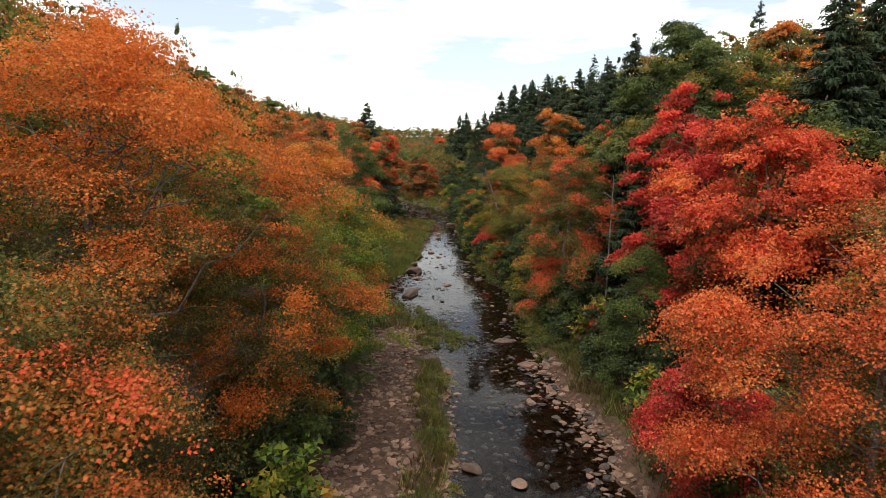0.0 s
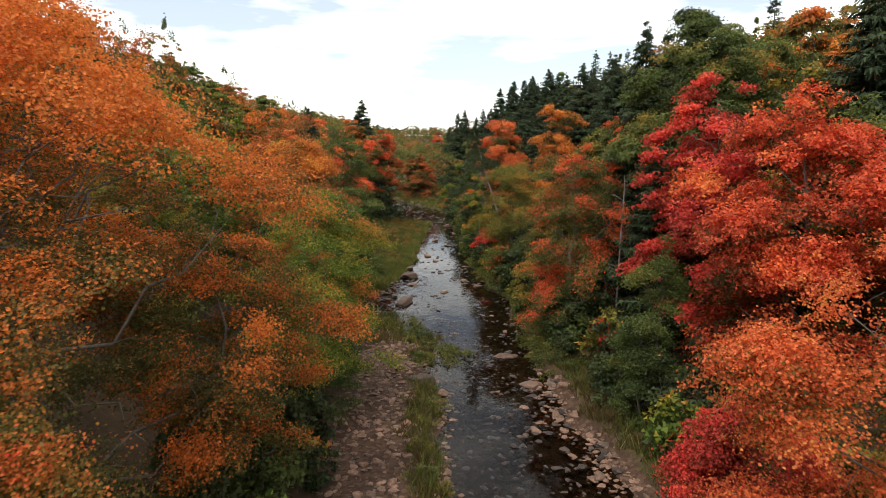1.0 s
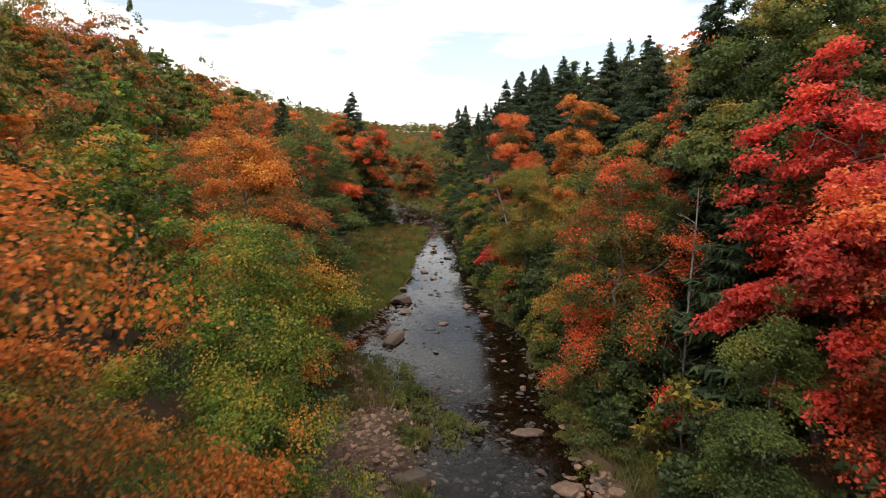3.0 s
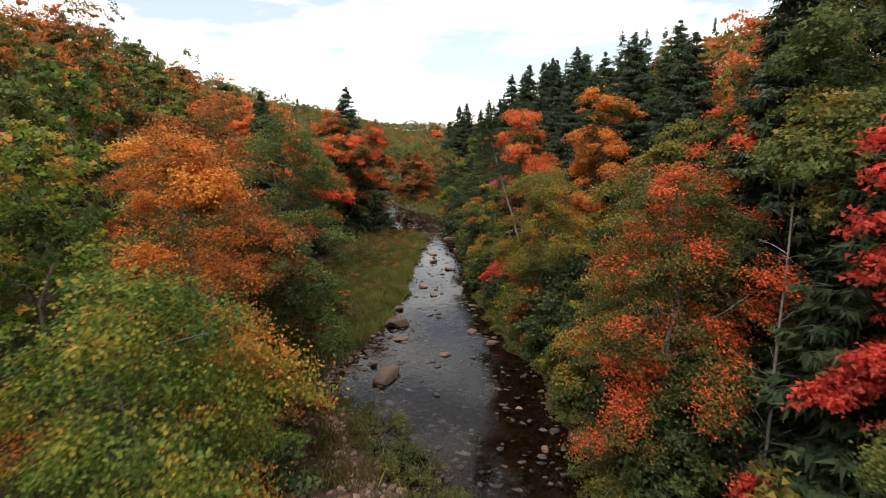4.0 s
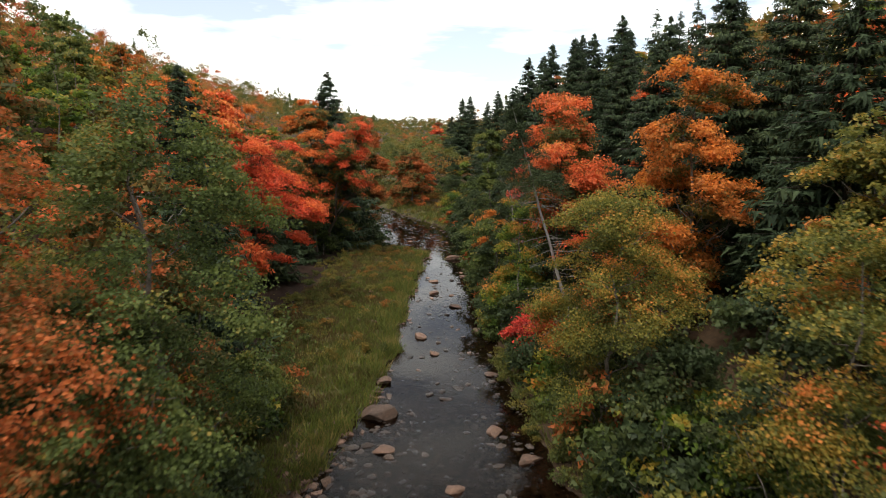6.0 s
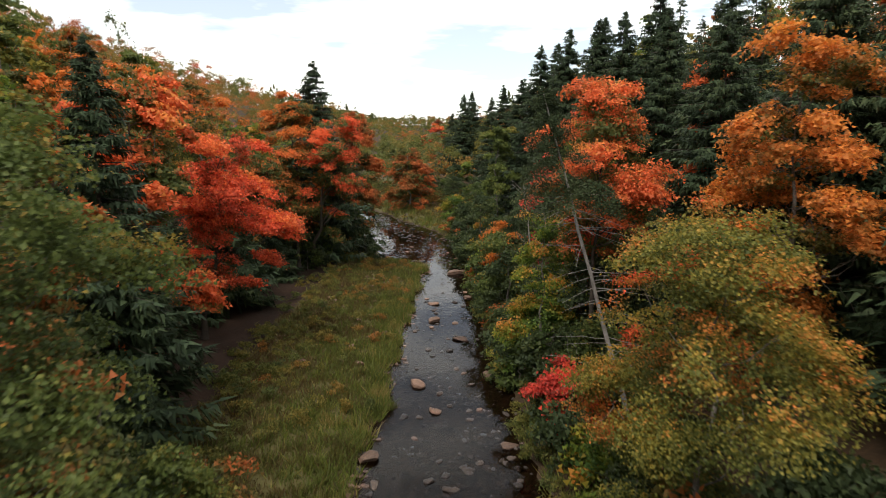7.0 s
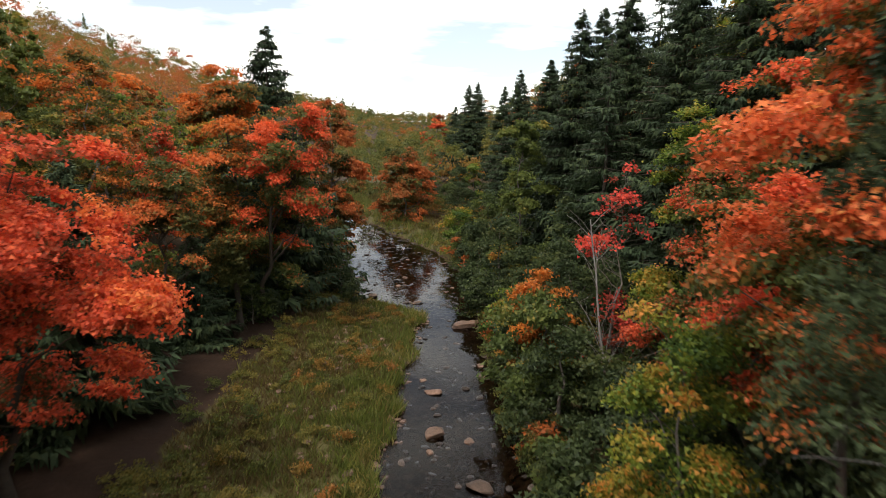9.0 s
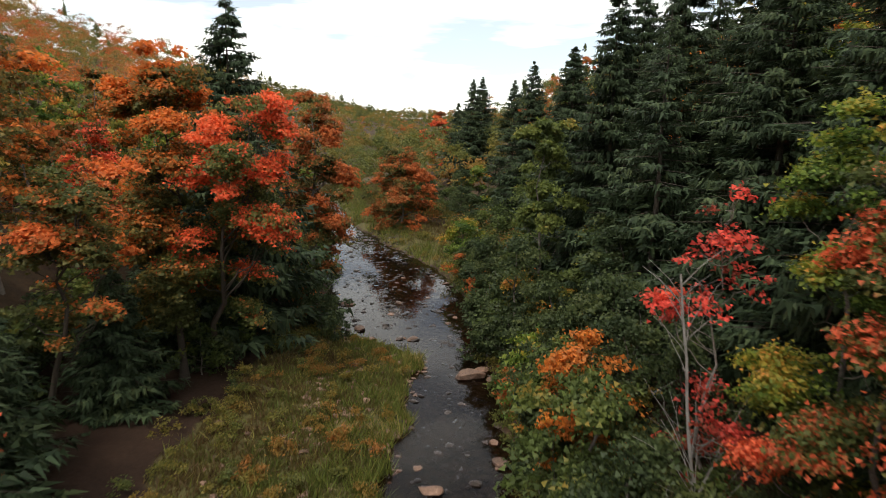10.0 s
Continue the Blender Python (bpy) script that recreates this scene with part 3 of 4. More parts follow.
def spruce_arrays(rng, H, R, whorls, per, sprays, first=0.1):
    """Needle sprays and boughs of a spruce of height H: boughs in whorls, drooping, with hanging twigs."""
    at, way, nor, length = [], [], [], []
    tips = []
    up = np.array([0, 0, 1.0])
    for w in range(whorls):
        u = first + (1 - first) * (max(w + rng.uniform(-0.3, 0.3), 0.0) / whorls) ** 0.92
        u = min(max(u, first), 0.995)
        for b in range(per):
            if rng.rand() < 0.16:
                continue
            ub = min(u + rng.uniform(-0.9, 0.9) / whorls, 0.995)
            L = (R * 1.28 * (1 - ub) ** 0.8 + 0.05) * rng.uniform(0.6, 1.15)
            ang = rng.uniform(0, 6.283)
            t = np.linspace(0.1, 1, sprays) ** 0.7
            sag = 1.25 - u * 1.5
            z = ub * H + L * rng.uniform(0.6, 1.3) * (-0.36 * t + 0.26 * t ** 3) * sag
            d = np.array([np.cos(ang), np.sin(ang), 0])
            side = np.array([-d[1], d[0], 0])
            line = d[None] * (t * L)[:, None] + up[None] * z[:, None]
            tips.append((line[0], line[-1]))
            for s in (-1, 1):
                wd = (0.24 * L * (1.3 - t) + 0.12) * (0.5 + 0.5 * (1 - u))
                p = line + side[None] * (s * wd * rng.uniform(0.0, 0.7, sprays))[:, None] + rng.normal(size=(sprays, 3)) * 0.04
                p[:, 2] -= wd * 0.2
                hang = (rng.rand(sprays) < 0.5)[:, None]
                flat_way = d * 0.75 + side * s * rng.uniform(0.3, 1.0, (sprays, 1)) - up * 0.22
                hang_way = d * 0.35 + side * s * 0.25 - up * rng.uniform(0.5, 1.1, (sprays, 1))
                at.append(p)
                way.append(np.where(hang, hang_way, flat_way) + rng.normal(size=(sprays, 3)) * 0.18)
                nor.append(np.where(hang, d + up * 0.4, up + d * 0.3) + rng.normal(size=(sprays, 3)) * 0.45)
                length.append((0.12 + 0.16 * min(L, 1.0) + wd * 0.5) * (0.62 + 0.45 * (1 - u)) * rng.uniform(0.7, 1.3, sprays))
    return np.concatenate(at), np.concatenate(way), np.concatenate(nor), np.concatenate(length), tips


def spruce(x, y, top, R, seed, label, group="spruces", detail=1.0, fine=1.0, first=0.1, name="spruce", top_over_base=None):
    rng = np.random.RandomState(seed)
    ob = thing(name, x, y, label, "tree", group)
    H = top_over_base or top - ob.location.z
    at, way, nor, length, tips = spruce_arrays(rng, H, R, int(H * 2.0 * detail) + 8, 11, int(19 * detail) + 4, first)
    tri = needle_sprays(rng, at, way, nor, length * fine * 1.2, length * fine * 0.42)
    mesh_object("crown", tri, np.arange(len(tri)).reshape(-1, 3), LEAVES["needles"], ob)
    v, f = tube(bent(rng, (0, 0, -0.3), (0, 0, H), 8, 0.004), np.linspace(0.2, 0.015, 8) * H / 16, 7)
    mesh_object("trunk", v, f, DARKBARK, ob, sides=4, smooth=True)
    v, f = joined([tube(bent(rng, (0, 0, a[2] + 0.05), b, 3, 0.02), [0.03, 0.02, 0.006], 3) for a, b in tips[:: 2]])
    tagged(mesh_object("bough_wood", v, f, DARKBARK, ob, sides=4, smooth=True), kind="stuff")
    return ob


def bare_tree(x, y, z0, tip, seed, label, n=26, reach=1.8, thick=0.13, droop=-0.1, low=0.15, high=0.97, needles=0, twig=0.012, arch=0.05):
    """A dead tree: a pale trunk from z0 to tip, and bare, forked branches."""
    rng = np.random.RandomState(seed)
    ob = thing("dead_tree", x, y, label, "tree", z=z0, sink=0)
    tip = np.array(tip) - np.array((x, y, z0))
    pts = bent(rng, (0, 0, -0.3), tip, 9, 0.006)
    v, f = tube(pts, np.linspace(thick, 0.025, 9), 7)
    mesh_object("trunk", v, f, PALE, ob, sides=4, smooth=True)
    for k in range(n):
        s = rng.uniform(low, high) * 8
        a = np.array([np.interp(s, np.arange(9), pts[:, q]) for q in range(3)])
        ang = rng.uniform(0, 6.283)
        L = reach * rng.uniform(0.5, 1.1) * (1.15 - s / 10)
        e = a + np.array([np.cos(ang), np.sin(ang), droop + rng.uniform(-0.15, 0.25)]) * L
        p = bent(rng, a, e, 6, 0.014, arch)
        v, f = tube(p, np.linspace(twig, 0.005, 6), 4)
        branch = mesh_object("branch", v, f, PALE, ob, sides=4, smooth=True)
        for _ in range(2):
            q = p[rng.randint(2, 5)]
            v, f = tube(bent(rng, q, q + rng.normal(size=3) * L * 0.15, 4, 0.1), np.linspace(0.007, 0.0025, 4), 3)
            mesh_object("twig", v, f, PALE, branch, sides=4, smooth=True)
    if needles:
        limb = rng.randint(0, 70, needles)
        t = 0.7 + 0.3 * np.random.RandomState(seed + 1).rand(70)[limb] ** 1.2
        a = np.stack([np.interp(t * 8, np.arange(9), pts[:, q]) for q in range(3)], 1)
        ang = limb * 2.4 + rng.normal(size=needles) * 0.14
        r = rng.rand(needles) ** 0.7 * (5.6 * (1.03 - t) + 0.2)
        at = a + np.stack([np.cos(ang) * r, np.sin(ang) * r, -0.25 * r + rng.normal(size=needles) * 0.1], 1)
        tri = leaf_tris(rng, at, rng.normal(size=(needles, 3)) + np.array([0, 0, 0.4]), 0.085, 0.5)
        mesh_object("crown", tri, np.arange(len(tri)).reshape(-1, 3), LICHEN, ob, "thin grey-green needles left near the top")
    return ob


# trees of the near bank, towards the upstream end last
broadleaf("maple_tree", -9.5, 18.3, 15.9, 6.3, "orange", 11, 220000, 0.066, 3.0, 150, "large orange maple in full autumn colour", flat=0.34, thick=0.3, limbs=40, rise=1.5)
broadleaf("maple_tree", -7.7, 10.0, 10.6, 4.2, "motley", 12, 110000, 0.062, 1.2, 120, "orange and red maple with green inner leaves on the bank", thick=0.2, limbs=40)
broadleaf("birch_tree", -7.2, 13.6, 8.6, 2.9, "motley", 63, 50000, 0.062, 0.8, 90, "green birch with few turning leaves on the near bank", thick=0.12)
broadleaf("maple_tree", -6.1, 21.8, 10.0, 3.6, "orange", 13, 100000, 0.066, 2.0, 110, "low orange maple with green inner leaves over the gravel bar", flat=0.32, thick=0.16)
broadleaf("birch_tree", -4.9, 29.8, 10.3, 3.4, "lime", 14, 100000, 0.064, 0.6, 130, "yellow-green birch beside the gravel bar", thick=0.12, shape=0.62)
broadleaf("birch_tree", -7.3, 38.2, 12.7, 2.7, "gold", 15, 56000, 0.075, 3.6, 80, "golden orange birch with airy crown", thick=0.13, shape=0.65)
broadleaf("maple_tree", -9.4, 45.5, 14.0, 4.2, "rust", 16, 62000, 0.085, 1.5, 95, "rust-red maple with green lower leaves", thick=0.2)
broadleaf("maple_tree", -8.2, 51.0, 13.6, 3.4, "green", 17, 50000, 0.085, 1.2, 80, "green maple with a few turning leaves", thick=0.18)
broadleaf("alder_tree", -7.4, 46.5, 9.6, 3.0, "green", 18, 42000, 0.09, 0.8, 60, "green alder over the stream bank", thick=0.12)
broadleaf("maple_tree", -11.5, 57.5, 13.0, 3.4, "rust", 19, 33000, 0.126, 1.5, 70, "dull rust maple among green trees", thick=0.18)
spruce(-12.8, 65.0, 15.7, 2.9, 20, "dark spruce standing among maples")
broadleaf("maple_tree", -14.3, 70.5, 15.4, 3.5, "coral", 21, 48000, 0.126, 3, 70, "tall thin-leaved orange maple with bare limbs showing", thick=0.2, limbs=40)
broadleaf("maple_tree", -14.2, 77.0, 12.4, 3.6, "scarlet", 22, 80000, 0.085, 2.6, 80, "red-orange maple beside the dry channel", thick=0.18, lean=(2.2, -1.0), flat=0.3, bark=DARKBARK)
spruce(-15.0, 82.5, 11.5, 2.8, 23, "dark young spruce behind the dry channel")
broadleaf("maple_tree", -16.0, 90.0, 11.6, 2.4, "amber", 24, 26000, 0.1, 4.0, 44, "small golden orange maple with leaves in flat tiers", thick=0.13, lean=(3.0, -1.0), flat=0.28, bark=DARKBARK)
spruce(-15.6, 86.0, 8.0, 2.3, 25, "low dark spruce under the maples")
broadleaf("maple_tree", -13.2, 95.5, 16.0, 3.2, "orange", 26, 60000, 0.105, 3, 80, "tall rust-orange maple by the bend", thick=0.2, bark=DARKBARK, rise=0.6)
broadleaf("maple_tree", -12.4, 97.0, 13.6, 3.1, "mixed", 27, 70000, 0.09, 3.6, 80, "bright orange-red maple overhanging the bend", thick=0.18, lean=(3.6, -3.4), flat=0.32, bark=DARKBARK)
spruce(-13.0, 102.6, 19.0, 4.9, 28, "tall dark spruce rising above the maples")
broadleaf("maple_tree", -10.8, 112.5, 14.8, 3.3, "rust", 29, 56000, 0.12, 2, 110, "rust-coloured maple past the bend", thick=0.2)
broadleaf("maple_tree", -7.0, 143.0, 10.4, 4.2, "rust", 30, 46000, 0.14, 1.0, 100, "low spreading rust-orange maple on the far bank", thick=0.16)

broadleaf("maple_tree", 10.2, 14.5, 11.2, 3.8, "coral", 41, 140000, 0.06, 0.8, 130, "coral-orange maple near the water with yellowing lower leaves", flat=0.42, thick=0.18, limbs=36)
broadleaf("maple_tree", 13.6, 27.3, 13.7, 4.6, "scarlet", 42, 120000, 0.074, 3.0, 130, "bright scarlet maple with a pale trunk", flat=0.44, thick=0.2, bark=PALE)
broadleaf("maple_tree", 12.6, 33.2, 15.2, 3.5, "crimson", 43, 55000, 0.09, 3.5, 80, "deep crimson maple behind the scarlet one", thick=0.18)
broadleaf("maple_tree", 8.3, 18.8, 6.0, 2.3, "crimson", 44, 45000, 0.075, 0.8, 60, "low crimson maple over the bank", thick=0.1)
broadleaf("alder_tree", 10.1, 32.0, 8.0, 1.9, "fresh", 71, 30000, 0.07, 0.8, 60, "light green alder under the crimson maple", thick=0.09)
broadleaf("alder_tree", 8.6, 29.4, 5.2, 1.7, "green", 72, 24000, 0.07, 0.5, 50, "low green alder above the shingle", thick=0.07)
broadleaf("ash_tree", 14.4, 39.2, 18.6, 4.8, "green", 45, 140000, 0.09, 4.0, 120, "tall green ash on the slope", thick=0.24)
broadleaf("ash_tree", 16.4, 45.8, 20.6, 3.4, "deep", 75, 70000, 0.1, 5.0, 90, "tall dark green ash above the spruces", thick=0.2)
broadleaf("maple_tree", 11.8, 52.6, 13.6, 2.5, "yellow", 76, 40000, 0.08, 4.0, 70, "olive maple with thin crown before the spruces", thick=0.12, limbs=24)
spruce(12.4, 43.6, 19.3, 2.8, 46, "tall dark spruce on the slope")
spruce(11.4, 36.8, 12.8, 2.3, 47, "dark spruce with drooping boughs near the bank")
spruce(19.4, 33.3, 20.0, 3.2, 48, "dark spruce high on the slope")
spruce(22.5, 35.0, 20.5, 3.2, 49, "dark spruce high on the slope")
broadleaf("maple_tree", 7.6, 40.6, 12.4, 3.7, "mixed", 50, 84000, 0.075, 1.5, 100, "half-turned maple, red tips over green", thick=0.14, limbs=36)
broadleaf("maple_tree", 11.0, 45.6, 13.9, 2.4, "mixed", 73, 40000, 0.08, 4.0, 60, "slim red-orange maple before the tall spruces", thick=0.13)
broadleaf("birch_tree", 8.2, 47.4, 10.8, 3.0, "yellow", 51, 52000, 0.08, 1.0, 80, "yellowing birch on the bank", thick=0.12)
broadleaf("birch_tree", 5.8, 57.0, 10.8, 3.2, "yellow", 52, 60000, 0.075, 0.8, 80, "yellow and orange birch hanging over the water", thick=0.12)
broadleaf("maple_tree", 10.6, 63.0, 15.6, 3.1, "gold", 53, 60000, 0.085, 3, 100, "thin-leaved golden maple with bare twigs", thick=0.14, limbs=40)
broadleaf("maple_tree", 5.9, 69.2, 15.2, 2.7, "coral", 54, 60000, 0.072, 7.0, 95, "slender coral maple with leaves only high up", thick=0.14, limbs=36, bark=DARKBARK)
broadleaf("maple_tree", 6.9, 75.2, 14.0, 2.3, "mixed", 55, 32000, 0.072, 3, 60, "half-turned maple, red over green", thick=0.14)
broadleaf("maple_tree", 5.6, 83.6, 11.4, 1.9, "crimson", 56, 3000, 0.08, 2.0, 45, "thin half-bare maple with red tips", thick=0.08, limbs=24)
broadleaf("maple_tree", 7.5, 79.6, 12.4, 2.0, "touched", 59, 34000, 0.075, 2.0, 70, "half-turned maple, orange-red sprays over green", thick=0.12)
broadleaf("birch_tree", 8.2, 82.0, 13.6, 2.2, "lime", 74, 46000, 0.075, 3.0, 60, "yellow-green birch before the dark spruces", thick=0.11)
broadleaf("maple_tree", 7.9, 76.6, 9.8, 2.0, "touched", 60, 26000, 0.075, 2.0, 50, "small half-turned maple, orange over green", thick=0.1)
broadleaf("maple_shrub", 3.3, 86.4, 6.4, 1.6, "gold", 61, 16000, 0.085, 0.6, 36, "golden shrub at the water's edge", thick=0.05, category="shrub")
broadleaf("maple_shrub", 3.9, 66.2, 3.6, 1.4, "crimson", 62, 8000, 0.09, 0.6, 26, "crimson shrub at the water's edge", thick=0.05, category="shrub")
broadleaf("ash_tree", 4.4, 105.0, 13.6, 2.2, "fresh", 57, 24200, 0.126, 2, 55, "slim green ash before the spruces", thick=0.13)
broadleaf("willow_shrub", 2.6, 150.0, 8.2, 2.8, "lime", 58, 13200, 0.187, 0.8, 40, "yellow-green willow shrub on the far bank", thick=0.1)
for i, (x, y, top, R) in enumerate([(13.4, 67.0, 19.8, 3.0), (16.2, 66.0, 20.4, 3.2), (14.5, 58.5, 18.4, 3.0), (17.5, 54.0, 19.4, 3.2), (16.0, 48.5, 18.5, 3.0), (8.4, 106.3, 20.9, 2.9), (10.2, 107.5, 21.3, 2.9), (9.9, 99.6, 21.4, 3.0), (12.3, 96.9, 21.8, 3.0), (10.4, 90.5, 20.6, 3.0),
                                    (11.0, 86.0, 20.2, 3.0), (12.6, 84.0, 21.2, 3.2), (11.6, 79.2, 19.0, 2.9), (14.6, 89.0, 21.0, 3.2), (13.4, 75.5, 19.6, 3.2), (7.4, 113.5, 18.2, 2.7), (8.6, 121.0, 19.0, 2.8), (7.0, 132.5, 19.2, 2.8), (6.0, 141.0, 18.0, 2.8), (2.4, 172.0, 20.4, 3.0), (4.4, 183.0, 21.7, 3.2), (0.2, 178.0, 17.0, 2.8), (11.6, 71.5, 17.5, 2.8), (-14.6, 92.4, 6.8, 2.2), (-17.0, 80.0, 7.5, 2.3), (-15.6, 98.0, 7.0, 2.3), (-13.6, 99.6, 6.2, 2.1), (-17.2, 74.5, 7.0, 2.3), (8.9, 73.2, 7.6, 1.6), (12.0, 67.6, 13.5, 2.2)]):
    spruce(x, y, top, R * (1.22 if R > 2.5 else 1.0), 70 + i, "dark green spruce in the stand along the slope", detail=1.22 if 60 < y < 100 else 1.0, fine=0.8 if 60 < y < 100 else 0.95)
broadleaf("poplar_tree", 17.6, 101.5, 22.6, 3.4, "lime", 90, 34000, 0.15, 8, 60, "tall round-topped poplar turning yellow-green", thick=0.2)
broadleaf("maple_tree", -3.6, 200.0, 16.2, 3.6, "scarlet", 91, 13200, 0.255, 4, 45, "red-orange maple far up the valley", thick=0.18)
broadleaf("maple_tree", 12.2, 73.4, 15.7, 2.7, "coral", 64, 24000, 0.1, 5, 60, "orange maple between dark spruces", thick=0.16)
broadleaf("maple_tree", 20.5, 40.0, 19.5, 3.4, "orange", 65, 22000, 0.12, 6, 60, "orange maple high on the slope", thick=0.18)
broadleaf("maple_tree", 17.6, 36.0, 16.2, 3.2, "yellow", 66, 22000, 0.12, 5, 60, "yellowing maple high on the slope", thick=0.18)
broadleaf("maple_tree", 6.3, 60.8, 10.4, 2.7, "motley", 67, 46000, 0.07, 1.0, 80, "olive and gold maple with orange tips on the bank", thick=0.12)
broadleaf("birch_tree", 4.1, 72.2, 8.9, 2.2, "lime", 68, 36000, 0.07, 0.8, 60, "bright yellow-green birch leaning over the water", thick=0.1)
broadleaf("maple_tree", 6.6, 73.2, 11.4, 1.5, "scarlet", 69, 16000, 0.072, 6.0, 55, "slender scarlet maple behind a green birch", thick=0.1)
bare_tree(6.4, 64.6, 1.6, (2.7, 64.3, 13.6), 95, "leaning half-dead spruce, bare grey branches hanging", n=64, reach=2.7, thick=0.105, droop=-0.16, twig=0.013, low=0.18, high=0.74, needles=17000, arch=0.03)
bare_tree(5.3, 82.0, 1.4, (4.2, 82.2, 9.2), 97, "thin bare pale tree among yellowing leaves", n=30, reach=2.3, thick=0.06, droop=0.95, twig=0.014)
bare_tree(9.6, 37.6, 1.2, (9.9, 37.9, 10.4), 96, "bare grey dead tree between the maples", n=34, reach=2.3, thick=0.06, droop=0.35)


# ---- undergrowth and woods ----
def recolour(ob, colour):
    for ch in ob.children:
        if ch.name.startswith("crown"):
            ch.material_slots[0].link = "OBJECT"
            ch.material_slots[0].material = LEAVES[colour]


def scatter(rng, x0, x1, y0, y1, gap, taken, tries=6000):
    """Places on a stretch of the plan that keep their distance from one another and from those taken."""
    found, cell = [], {}

    def near_one(p):
        a, b = int(p[0] // gap), int(p[1] // gap)
        for i in (a - 1, a, a + 1):
            for j in (b - 1, b, b + 1):
                for q in cell.get((i, j), ()):
                    if (q[0] - p[0]) ** 2 + (q[1] - p[1]) ** 2 < gap * gap:
                        return True
        return False

    for p in taken:
        cell.setdefault((int(p[0] // gap), int(p[1] // gap)), []).append(p)
    for p in np.stack([rng.uniform(x0, x1, tries), rng.uniform(y0, y1, tries)], 1):
        if not near_one(p):
            cell.setdefault((int(p[0] // gap), int(p[1] // gap)), []).append(p)
            found.append(p)
    return found


rng = np.random.RandomState(7)
placed = [(o.location.x, o.location.y) for o in scene.objects if o.type == "EMPTY"]
SHADE = {"orange": "orange", "rust": "rust-brown", "lime": "yellow-green", "green": "green", "yellow": "yellowing", "scarlet": "red-orange", "gold": "golden", "coral": "coral-orange", "deep": "dark green", "fresh": "light green", "mixed": "half-turned", "crimson": "crimson"}


def wood_variants(sizes, n, leaf, clumps, group):
    out = []
    for k, (H, R) in enumerate(sizes):
        ob = broadleaf("woodland_tree", 0, 0, 0.0, R, "rust", 200 + k + n % 97, n, leaf, 0, clumps, "woodland tree", group, limbs=3, thick=0.13, spray=20, loose=0.2, top_over_base=H)
        out.append((ob, H))
    return out


def plant(variants, spots, colours, weights, scale, what, spread_=0.15):
    """Woodland trees from a few grown ones: turned, sized and coloured one by one."""
    for q, (x, y) in enumerate(spots):
        src, H = variants[rng.randint(len(variants))]
        c = rng.choice(colours, p=np.array(weights) / np.sum(weights))
        k = scale * rng.uniform(1 - spread_, 1 + spread_)
        m = Matrix.LocRotScale((x, y, float(height(x, y)) - 0.05), Euler((0, 0, rng.uniform(0, 6.28))), (k, k, k * rng.uniform(0.92, 1.1)))
        ob = copy_thing(src, m)
        recolour(ob, c)
        tagged(ob, f"{SHADE[c]} {what}")


def clear(variants):
    for ob, _ in variants:
        for o in (*ob.children_recursive, ob):
            bpy.data.objects.remove(o)


near_v = wood_variants([(11.5, 3.1), (12.5, 3.0), (10.0, 3.2), (13.0, 3.4)], 12000, 0.115, 90, "woodland trees on the slopes")
far_v = wood_variants([(11.0, 3.2), (12.5, 3.9), (10.0, 3.8)], 6000, 0.18, 70, "woodland trees on the slopes")
WARM = ["rust", "orange", "lime", "fresh", "yellow", "scarlet", "gold", "coral"]
left_w = [3.0, 2.2, 2.4, 2.4, 3.0, 0.3, 0.7, 0.6]
right_w = [1.4, 0.7, 1.2, 3.4, 1.6, 0.0, 0.5, 0.5]
spots = [p for p in scatter(rng, -36, -4, -16, 150, 4.3, placed) if edges(p[1])[0] - p[0] > (9.5 if p[1] < 57 else 13.0 if p[1] < 104 else 4.5)]
close = [p for p in spots if p[0] > -22]
plant(near_v, close, WARM, left_w, 0.95, "tree in the hillside wood")
plant(far_v, [p for p in spots if p[0] <= -22], WARM, left_w, 0.98, "tree in the hillside wood")
placed += [tuple(p) for p in spots]
spots = [p for p in scatter(rng, 6, 28, -16, 150, 4.2, placed) if p[0] - edges(p[1])[1] > (10.5 if 44 < p[1] < 68 else 5.5 if p[1] < 110 else 14)]
SPR = [spruce(0, 0, 0.0, R, 300 + k, "dark spruce in the wood on the slope", "spruces", 0.5, top_over_base=H) for k, (H, R) in enumerate([(15, 2.7), (13, 2.6), (16.5, 3.0)])]
mixed = np.array([rng.rand() < (0.85 if 78 < p[1] < 115 else 0.22 if p[1] < 56 else 0.5) for p in spots])
for p in [p for p, c in zip(spots, mixed) if c]:
    k = rng.uniform(0.8, 1.08)
    copy_thing(SPR[rng.randint(3)], Matrix.LocRotScale((p[0], p[1], float(height(*p)) - 0.05), Euler((0, 0, rng.uniform(0, 6.28))), (k, k, k)))
plant(near_v, [p for p, c in zip(spots, mixed) if not c], WARM, right_w, 0.98, "tree in the wood on the slope")
clear([(o, 0) for o in SPR])

# small dark trees leaning over the water's edge
edge_v = wood_variants([(5.0, 1.9), (6.2, 2.0), (4.2, 2.0)], 7000, 0.095, 46, "alders at the water's edge")
for o, _ in edge_v:
    o.name = "alder_tree"
brink = [(edges(y)[1] + (rng.uniform(2.4, 4.2) if y < 78 else rng.uniform(1.2, 2.8)), y + rng.uniform(-0.7, 0.7)) for y in np.arange(39, 122, 2.7) if not 57 < y < 66.5]
brink += [(edges(y)[1] + rng.uniform(3.5, 7.0), y) for y in np.arange(50, 112, 3.1) if not 57 < y < 66.5]
brink += [(edges(y)[1] + rng.uniform(8.5, 14.0), y) for y in np.arange(114, 168, 1.9)]
